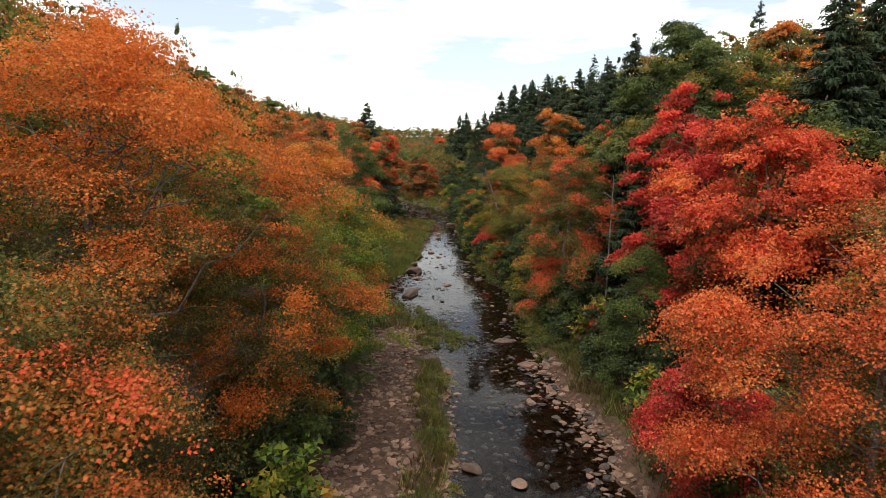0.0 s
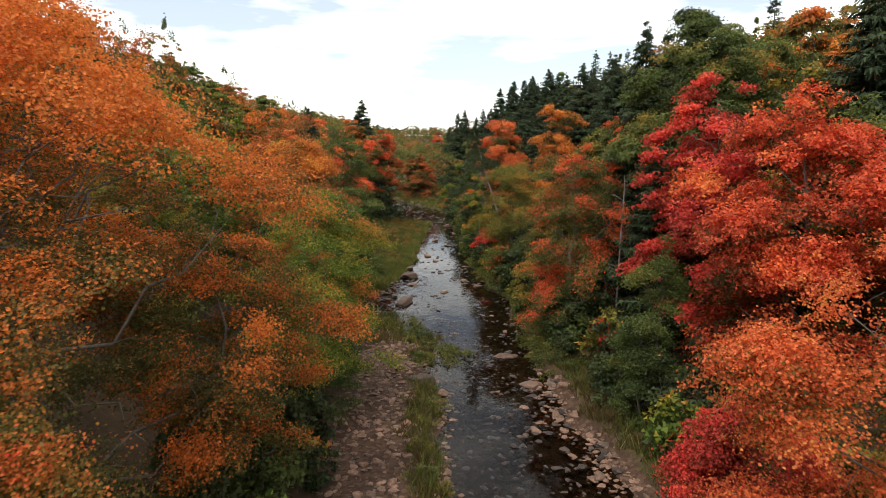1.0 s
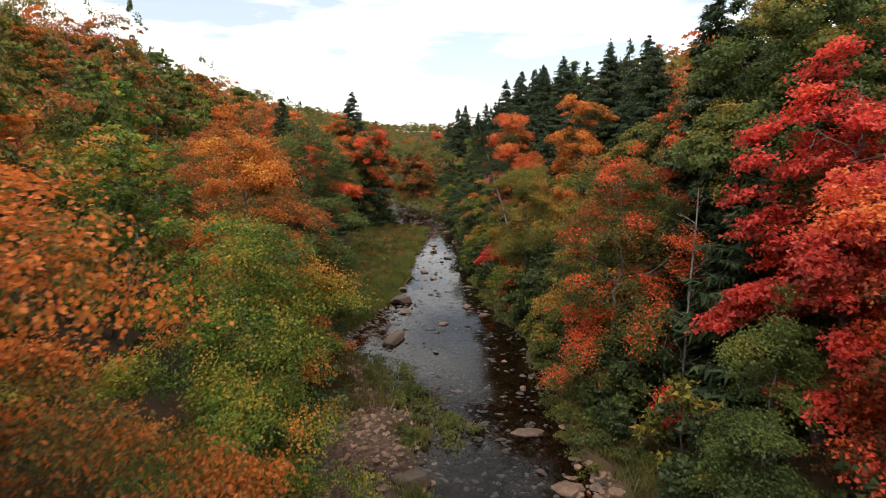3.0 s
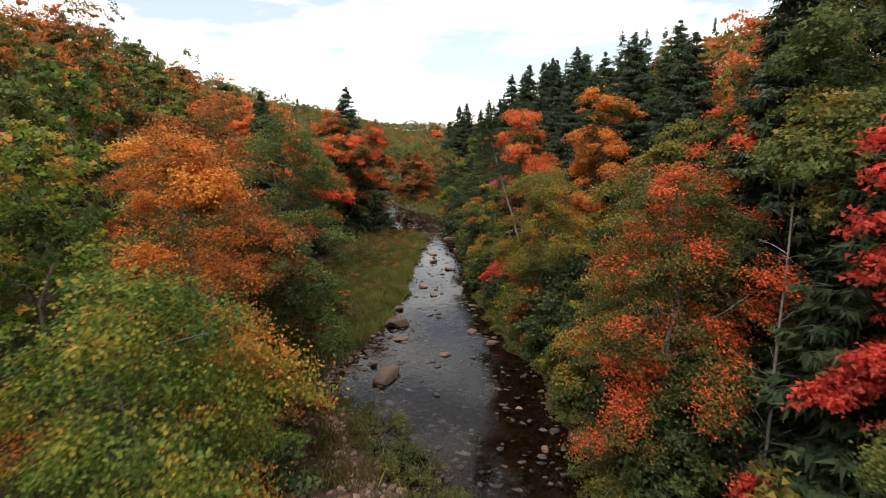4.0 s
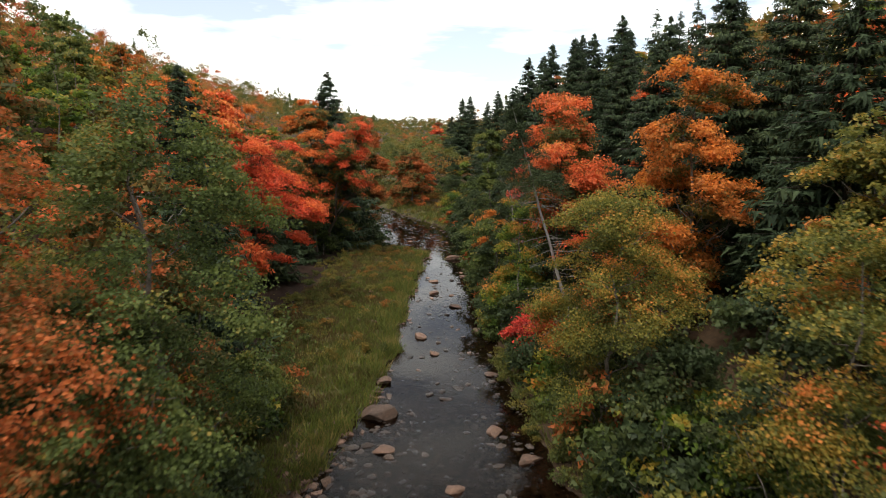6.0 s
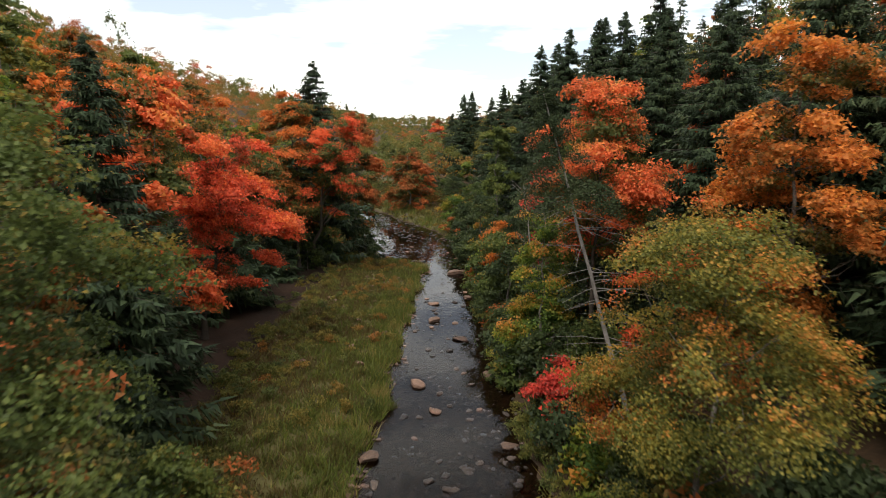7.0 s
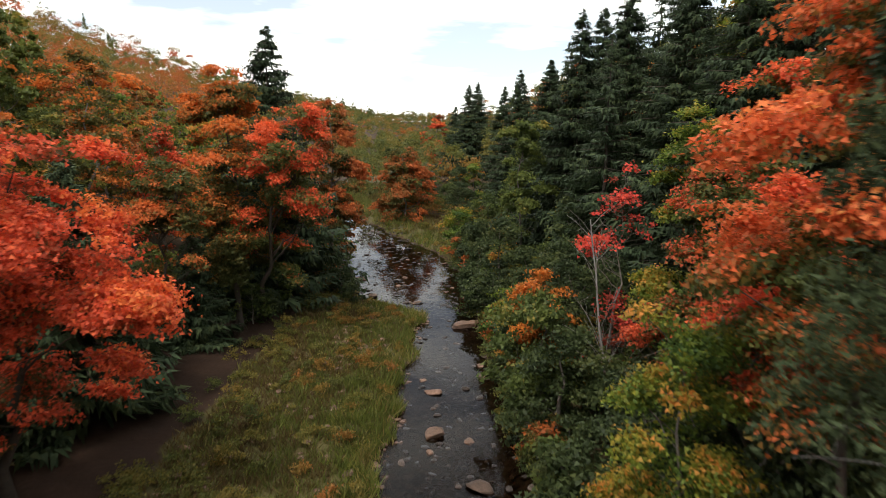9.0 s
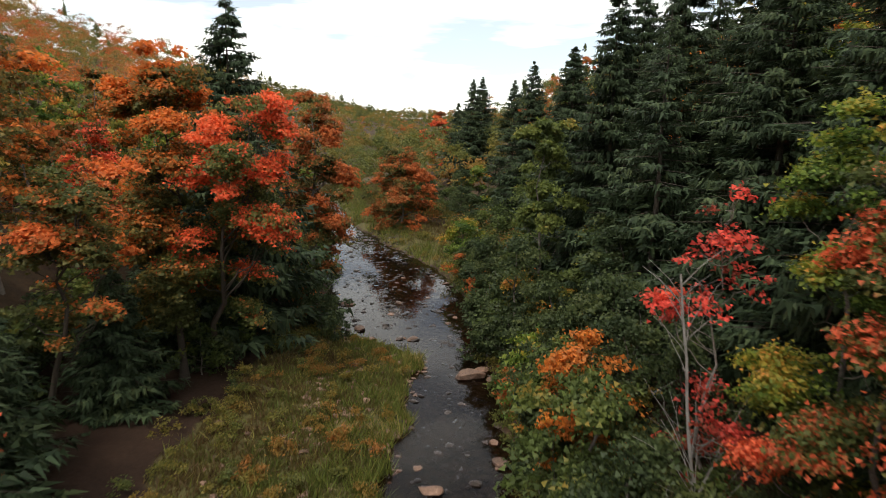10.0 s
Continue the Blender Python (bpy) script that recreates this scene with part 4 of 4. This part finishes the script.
# few light leaf colours: the dark greens also carry the bank's shade
plant(edge_v, brink, ["deep", "green", "lime", "yellow", "crimson", "mixed"], [7, 2.6, 0.4, 0.6, 0.1, 0.4], 0.95, "alder leaning over the water", 0.25)
left_brink = [(edges(y)[0] - rng.uniform(2.8, 4.5), y) for y in np.arange(42, 56, 3.0)] + [(-3.6 - 0.17 * (y - 56) - rng.uniform(3.8, 7.0), y) for y in np.arange(48, 60.5, 1.5)]
plant(edge_v, left_brink, ["fresh", "green", "rust", "lime"], [2.5, 3, 2, 1.6], 0.8, "alder on the low bank", 0.25)
clear(edge_v)

# shrubs under the trees and along the water
shrub_v = []
for k, (H, R, n) in enumerate([(2.2, 1.5, 1500), (1.6, 1.2, 1000), (3.2, 1.7, 1800), (2.6, 1.3, 1300)]):
    shrub_v.append((broadleaf("shrub", 0, 0, 0.0, R, "deep", 400 + k, n, 0.12, 0, 26, "shrub", "shrubs on the banks", limbs=4, thick=0.05, spray=24, loose=0.2, category="shrub", drop=0.02, top_over_base=H), H))
banks = []
for y in np.arange(19, 116, 1.25):
    banks.append((edges(y)[1] + rng.uniform(1.3, 4.6), y + rng.uniform(-0.6, 0.6)))
for y in np.arange(104, 152, 1.2):
    banks.append((edges(y)[0] - rng.uniform(0.4, 2.6), y))
for y in np.arange(-14, 17, 3.0):
    banks.append((edges(y)[0] - rng.uniform(3, 8), y))
    banks.append((edges(y)[1] + rng.uniform(2, 6), y))
for y in np.arange(17, 40, 1.1):
    banks.append((edges(y)[1] + rng.uniform(3.4, 9.0), y))
for y in np.arange(37, 118, 1.3):
    banks.append((edges(y)[1] + (rng.uniform(0.8, 2.2) if y < 72 else rng.uniform(0.1, 1.0)), y))
for y in np.arange(14, 60, 1.2):
    banks.append((edges(y)[0] - (rng.uniform(4.6, 8.0) if y < 47 else rng.uniform(1.5, 6.0)), y + rng.uniform(-0.6, 0.6)))
for y in np.arange(58, 118, 2.0):
    banks.append((edges(y)[0] - rng.uniform(14.6, 16.5) if y < 101 else edges(y)[0] - rng.uniform(1.5, 4), y))
scrub = [(edges(y)[1] + rng.uniform(7, 13), y) for y in np.arange(112, 172, 0.9)] + [(edges(y)[0] - rng.uniform(2.0, 9), y) for y in np.arange(105, 160, 0.7)] + [(edges(y)[0] - rng.uniform(1.0, 15), y) for y in np.arange(140, 215, 0.9)]
plant(shrub_v, banks, ["deep", "green", "lime", "yellow", "crimson", "rust"], [7, 3, 1.4, 0.6, 0.15, 0.4], 0.95, "shrub on the bank", 0.3)
plant(shrub_v, [(rng.uniform(-15.5, -12.0), y) for y in np.arange(96, 104, 0.7)] + [(rng.uniform(-19.5, -16.6), y) for y in np.arange(82, 97, 1.6)], ["deep", "green", "fresh"], [2, 3, 1], 1.0, "shrub under the maples", 0.25)
clear(shrub_v)
clear(near_v)
clear(far_v)


def far_woods(name, spots, n, leaf, H, R, label, seed, warmth=0.52):
    """A whole far wood in one mesh, each tree with a tint of its own."""
    r = np.random.RandomState(seed)
    V, tint = [], []
    for x, y in spots:
        h, q = H * r.uniform(0.75, 1.2), R * r.uniform(0.8, 1.25)
        z = float(height(x, y))
        conifer = r.rand() < 0.08
        at, nor, _, _, _ = crown_points(r, n, h, h * 0.15, q, 16, spray=12, loose=0.5)
        if conifer:
            at[:, :2] *= np.clip(1.25 * (1 - at[:, 2:3] / (h * 1.15)), 0.05, 1)
            at[:, 2] *= 1.25
        V.append(leaf_tris(r, at + np.array([x, y, z]), nor, leaf))
        tint.append(np.full(3 * n, 0.0 if conifer else np.clip(warmth + 0.24 * r.normal(), 0.08, 1.12)))
    V = np.concatenate(V)
    ob = mesh_object(name, V, np.arange(len(V)).reshape(-1, 3), LEAVES["woods"])
    ob.data.attributes.new("leaf_tint", "FLOAT", "POINT").data.foreach_set("value", np.concatenate(tint).astype(np.float32))
    return tagged(ob, label, "woods", kind="stuff")


placed = []
far_woods("hillside_woods", [p for p in scatter(rng, -150, -37, -10, 260, 6.0, placed) if edges(p[1])[0] - p[0] > 16], 1150, 0.25, 12, 4.3, "autumn woods of orange, rust and green covering the hillside", 501)
far_woods("bank_scrub", scrub, 420, 0.17, 2.6, 1.7, "dark green and rust scrub on the banks past the bend", 506, 0.24)
far_woods("ridge_woods", scatter(rng, -230, -16, 262, 620, 10.0, placed, 4000), 900, 0.42, 12, 6.4, "distant autumn woods on the long ridge", 502, 0.24)
far_woods("valley_woods", [p for p in scatter(rng, -36, 60, 152, 300, 6.0, placed, 3000) if p[0] > edges(p[1])[1] + 3 or p[0] < edges(p[1])[0] - 3], 900, 0.33, 10, 4.1, "autumn woods filling the valley past the bend", 503, 0.15)
far_woods("slope_woods", scatter(rng, 29, 80, 0, 300, 7.0, placed, 3000), 260, 0.8, 12, 4.2, "mixed woods on the upper slope", 504)
far_woods("distant_woods", scatter(rng, -300, 300, 621, 1000, 13.0, placed, 5000), 420, 0.85, 12, 9.0, "far wooded hill closing the valley", 505, 0.14)


def weeds(name, spots, label, seed):
    """Low clumps of leafy weeds in one mesh, each clump with a tint of its own."""
    r = np.random.RandomState(seed)
    V, tint = [], []
    for x, y, tone in spots:
        h, q = r.uniform(0.35, 0.9), r.uniform(0.35, 0.8)
        at, nor, _, _, _ = crown_points(r, 340, h, 0.05, q, 9, spray=12, loose=0.1)
        V.append(leaf_tris(r, at + np.array([x, y, float(height(x, y))]), nor, 0.085))
        tint.append(np.full(3 * 340, tone + 0.06 * r.normal()))
    V = np.concatenate(V)
    ob = mesh_object(name, V, np.arange(len(V)).reshape(-1, 3), LEAVES["woods"])
    ob.data.attributes.new("leaf_tint", "FLOAT", "POINT").data.foreach_set("value", np.concatenate(tint).astype(np.float32))
    return tagged(ob, label, "weeds", kind="stuff")


r = np.random.RandomState(77)
clumps = [(float(edges(y)[0]) - r.uniform(4.5, 8.6), y, r.choice([0.05, 0.12, 0.2])) for y in r.uniform(58, 104, 130)]
clumps += [(float(edges(y)[0]) - r.uniform(0.4, 7.0), y, r.choice([0.15, 0.25, 0.3, 0.42])) for y in r.uniform(58, 104, 70)]
clumps += [(float(edges(y)[0]) - r.uniform(0.4, 5.0), y, 0.42) for y in r.uniform(86, 103, 22)]
clumps += [(float(edges(y)[0]) + r.uniform(-0.3, 2.2), y, 0.06) for y in r.uniform(37.5, 47, 40)]
clumps += [(float(edges(y)[0]) - r.uniform(0.2, 1.4), y, 0.12) for y in r.uniform(18, 33, 14)]
clumps += [(float(edges(y)[1]) + r.uniform(0.4, 6.0), y, r.choice([0.15, 0.25, 0.4])) for y in r.uniform(112, 150, 60)]
clumps += [(float(edges(y)[1]) + r.uniform(-0.25, 1.9), y, r.choice([0.02, 0.06, 0.1, 0.16])) for y in r.uniform(35, 104, 330)]
weeds("meadow_weeds", clumps, "low leafy weeds, green and rust, among the grass", 78)


# ---- stones and grass ----
def rock_mesh(seed, level, name):
    """A river stone: a ball cut by several planes, then roughened and worn."""
    r = np.random.RandomState(seed)
    bm = bmesh.new()
    bmesh.ops.create_icosphere(bm, subdivisions=level, radius=1.0)
    planes = [(Vector(r.normal(size=3)).normalized(), r.uniform(0.42, 0.8)) for _ in range(11)]
    planes.append((Vector((0.05, 0.05, 1)).normalized(), 0.6))
    off = Vector(r.uniform(-9, 9, 3))
    for v in bm.verts:
        p = v.co.copy()
        for n, d in planes:
            over = p.dot(n) - d
            if over > 0:
                p -= n * over * 0.97
        p += p.normalized() * 0.10 * noise.noise(p * 1.7 + off) + p.normalized() * 0.04 * noise.noise(p * 5 + off)
        v.co = p
    for f in bm.faces:
        f.smooth = level > 2
    me = bpy.data.meshes.new(name)
    bm.to_mesh(me)
    bm.free()
    me.materials.append(ROCK)
    return me


def stone_pose(x, y, w, rng, z=None, flat=(0.4, 0.7)):
    zz = max(float(height(x, y)), -0.05) if z is None else z
    k = w / 2
    f = rng.uniform(*flat)
    return Matrix.LocRotScale((x, y, zz + 0.25 * k * f), Euler((rng.uniform(-0.15, 0.15), rng.uniform(-0.15, 0.15), rng.uniform(0, 6.28))), (k * rng.uniform(0.95, 1.25), k * rng.uniform(0.65, 1.0), k * f))


rng = np.random.RandomState(21)
BOULDERS = [(3.8, 39.0, 1.5), (-0.8, 34.9, 1.9), (4.8, 34.7, 1.3), (4.25, 29.4, 0.7), (6.1, 25.6, 0.8), (-3.0, 51.7, 2.1), (-3.2, 61.4, 2.0), (-2.8, 58.0, 0.9), (0.1, 55.2, 0.8), (2.9, 57.4, 1.2), (1.75, 59.7, 0.9), (-3.4, 65.3, 1.2),
            (0.1, 98.6, 1.5), (1.3, 98.2, 0.9), (0.75, 99.4, 0.8), (-3.1, 104.3, 1.0), (-1.4, 83.7, 1.1), (0.05, 83.2, 0.7), (0.3, 79.9, 1.2), (1.3, 23.1, 1.1), (2.9, 22.0, 0.9), (0.2, 33.5, 0.9), (5.4, 30.8, 0.8), (6.2, 34.0, 1.0), (-3.9, 53.6, 1.1), (-4.6, 55.8, 0.9),
            (-2.0, 72.5, 1.0), (1.6, 74.0, 1.0), (-1.0, 69.5, 0.8), (0.9, 90.0, 0.8), (-1.6, 88.0, 0.9), (2.0, 66.3, 1.0), (-6.5, 106.0, 1.0), (-5.6, 104.0, 0.9), (-8.2, 111.5, 1.1)]
for i, (x, y, w) in enumerate(BOULDERS):
    ob = new("boulder", rock_mesh(600 + i, 4 if w > 1.0 else 3, "boulder"))
    ob.matrix_basis = stone_pose(x, y, w, rng, flat=(0.38, 0.6))
    tagged(ob, "large angular reddish-grey boulder standing in the shallow stream" if w > 1.4 else "weathered brown boulder in the shallow stream", "rock", "boulders in the stream")

ROCKS = [rock_mesh(700 + k, 2, "stone") for k in range(9)]


def in_stream(y, lo=0.03, hi=0.97, bias=1.0):
    xl, xr = edges(y)
    return xl + (xr - xl) * (lo + (hi - lo) * rng.rand() ** bias)


places = []
for _ in range(75):
    y = rng.uniform(20, 46)
    places.append((in_stream(y, 0.35, 1.05, 0.6), y, rng.uniform(0.25, 0.65)))
for _ in range(70):
    y = rng.uniform(46, 75)
    places.append((in_stream(y, -0.03, 0.5) if rng.rand() < 0.6 else in_stream(y, 0.6, 1.02), y, rng.uniform(0.2, 0.6)))
for _ in range(45):
    y = rng.uniform(75, 104)
    places.append((in_stream(y, 0.0, 1.02), y, rng.uniform(0.2, 0.6)))
for _ in range(105):
    y = rng.uniform(103, 142)
    places.append((in_stream(y, 0.0, 1.0), y, rng.uniform(0.25, 0.7)))
for x, y, w in places:
    ob = new("stone", ROCKS[rng.randint(9)])
    ob.parent = ground
    ob.matrix_basis = stone_pose(x, y, w, rng)
    tone = rng.rand()
    if tone < 0.85:
        ob.material_slots[0].link = "OBJECT"
        ob.material_slots[0].material = WET if tone < 0.45 else DAMP


def shingle(name, zones, label, seed, mat, sunk=0.0):
    """Thousands of small stones in one mesh; each zone is count, y from, y to, and the reach across in metres from an edge."""
    r = np.random.RandomState(seed)
    bm = bmesh.new()
    bmesh.ops.create_icosphere(bm, subdivisions=1, radius=1.0)
    bv = np.array([v.co[:] for v in bm.verts])
    bf = np.array([[v.index for v in f.verts] for f in bm.faces])
    bm.free()
    V, F, n = [], [], 0
    for count, y0, y1, side, d0, d1, w0, w1 in zones:
        y = r.uniform(y0, y1, count)
        xl, xr = edges(y)
        d = r.uniform(d0, d1, count)
        x = xl - d if side == "l" else xr + d
        w = w0 + (w1 - w0) * r.rand(count) ** 2.2
        zs = np.maximum(height(x, y), -0.05) + 0.06 * w - sunk * r.rand(count)
        a = r.uniform(0, 6.28, count)
        sc = np.stack([r.uniform(0.8, 1.3, count), r.uniform(0.6, 1.0, count), r.uniform(0.35, 0.6, count)], 1) * w[:, None] / 2
        v = bv[None] * (1 + r.uniform(-0.42, 0.42, (count, 12, 1))) * sc[:, None]
        ca, sa = np.cos(a)[:, None], np.sin(a)[:, None]
        v = np.stack([v[..., 0] * ca - v[..., 1] * sa + x[:, None], v[..., 0] * sa + v[..., 1] * ca + y[:, None], v[..., 2] + zs[:, None]], -1)
        V.append(v.reshape(-1, 3))
        F.append((bf[None] + 12 * np.arange(count)[:, None, None]).reshape(-1, 3) + n)
        n += 12 * count
    ob = mesh_object(name, np.concatenate(V), np.concatenate(F), mat)
    return tagged(ob, label, "gravel", kind="stuff")


shingle("shingle", [(2200, 16, 46, "l", -0.5, 4.8, 0.06, 0.42), (620, 18, 36, "r", -1.0, 0.6, 0.08, 0.42), (400, 44, 60, "l", -0.6, 1.5, 0.1, 0.4), (260, 60, 104, "l", -0.4, 0.3, 0.1, 0.35), (420, 90, 104, "l", 0.2, 4.5, 0.1, 0.5), (160, 74, 92, "l", 1.0, 7.0, 0.1, 0.55)],
        "reddish shingle and cobbles along the stream edge", 31, ROCK)
shingle("stream_stones", [(420, 46, 62, "l", -2.6, 0.3, 0.1, 0.55), (220, 46, 70, "r", -2.8, 0.1, 0.1, 0.5), (700, 22, 46, "l", -5.0, 0.0, 0.08, 0.42), (260, 20, 46, "r", -2.5, 0.2, 0.1, 0.5), (160, 62, 103, "r", -3.8, 0.1, 0.1, 0.5), (260, 104, 140, "l", -7.0, -0.3, 0.12, 0.5)],
        "damp brown stones breaking the surface of the stream", 33, DAMP, 0.05)
shingle("stream_cobbles", [(1300, 16, 46, "l", -0.3, 4.8, 0.05, 0.26), (1300, 103, 142, "l", -8.0, 0.6, 0.1, 0.55), (1900, 19, 62, "r", -7.5, 0.0, 0.08, 0.4), (700, 62, 104, "r", -5.2, 0.0, 0.08, 0.36), (1000, 22, 48, "l", -5.0, 0.0, 0.08, 0.42), (1300, 34, 60, "l", -4.0, 0.5, 0.08, 0.42), (500, 60, 104, "l", -4.0, 0.0, 0.06, 0.3), (160, 38, 104, "r", -1.3, 0.3, 0.1, 0.4)],
        "dark wet cobbles in the shallow stream", 32, WET, 0.08)


def grass(name, zones, label, seed):
    """Blades of long grass; each zone is count, y from, y to, side, reach across, and the blade's length."""
    r = np.random.RandomState(seed)
    V, tint = [], []
    for count, y0, y1, side, d0, d1, h0, h1 in zones:
        m = count // 14
        ty = r.uniform(y0, y1, m)
        td = r.uniform(d0, d1, m)
        q = r.randint(0, m, count)
        y = ty[q] + r.normal(size=count) * 0.16
        d = np.clip(td[q] + r.normal(size=count) * 0.16, d0 - 0.1, None)
        xl, xr = edges(y)
        x = xl - d if side == "l" else xr + d
        lush = np.clip(0.74 - 0.098 * np.clip(d, 0, 9) + 0.42 * waves(x, y, 11, 5.0) + 0.2 * r.normal(size=m)[q], 0.03, 1.0)
        lush = np.where(r.rand(count) < 0.06, 0.95, lush - 0.34 * (y < 50))
        z = height(x, y) - 0.03
        tuft = r.uniform(0.6, 1.25, m)[q]
        h = r.uniform(h0, h1, count) * tuft * (0.75 + 0.5 * lush)
        tint.append(np.repeat(lush, 3))
        a = r.uniform(0, 6.28, count)
        lean_ = r.uniform(0.2, 1.0, count) * h
        p = np.stack([x, y, z], 1)
        side_ = np.stack([np.cos(a), np.sin(a), 0 * a], 1) * (0.02 + 0.018 * r.rand(count))[:, None]
        b = r.uniform(0, 6.28, count)
        tip = p + np.stack([np.cos(b) * lean_, np.sin(b) * lean_, h], 1)
        V.append(np.stack([p - side_, p + side_, tip], 1).reshape(-1, 3))
    V = np.concatenate(V)
    ob = mesh_object(name, V, np.arange(len(V)).reshape(-1, 3), GRASS)
    ob.data.attributes.new("leaf_tint", "FLOAT", "POINT").data.foreach_set("value", np.concatenate(tint).astype(np.float32))
    return tagged(ob, label, "grass", kind="stuff")


grass("meadow_grass", [(90000, 53, 104, "l", 0.15, 7.5, 0.16, 0.44), (5000, 56, 104, "l", 0.0, 0.8, 0.3, 0.7), (2600, 20, 34, "l", 0.3, 1.5, 0.3, 0.7), (4000, -14, 18, "l", 0.5, 4.0, 0.3, 0.7), (4000, -14, 20, "r", 0.5, 4.0, 0.3, 0.7), (3200, 37, 49, "l", -2.2, 0.8, 0.3, 0.6), (22000, 117, 200, "r", 0.2, 9.0, 0.5, 1.0), (5000, 36, 118, "r", 0.3, 1.4, 0.3, 0.7),
                       (8000, 16, 37, "r", 0.8, 3.4, 0.25, 0.75), (5000, 40, 56, "l", 1.0, 4.5, 0.3, 0.8)], "long yellow-green grass on the low banks", 41)
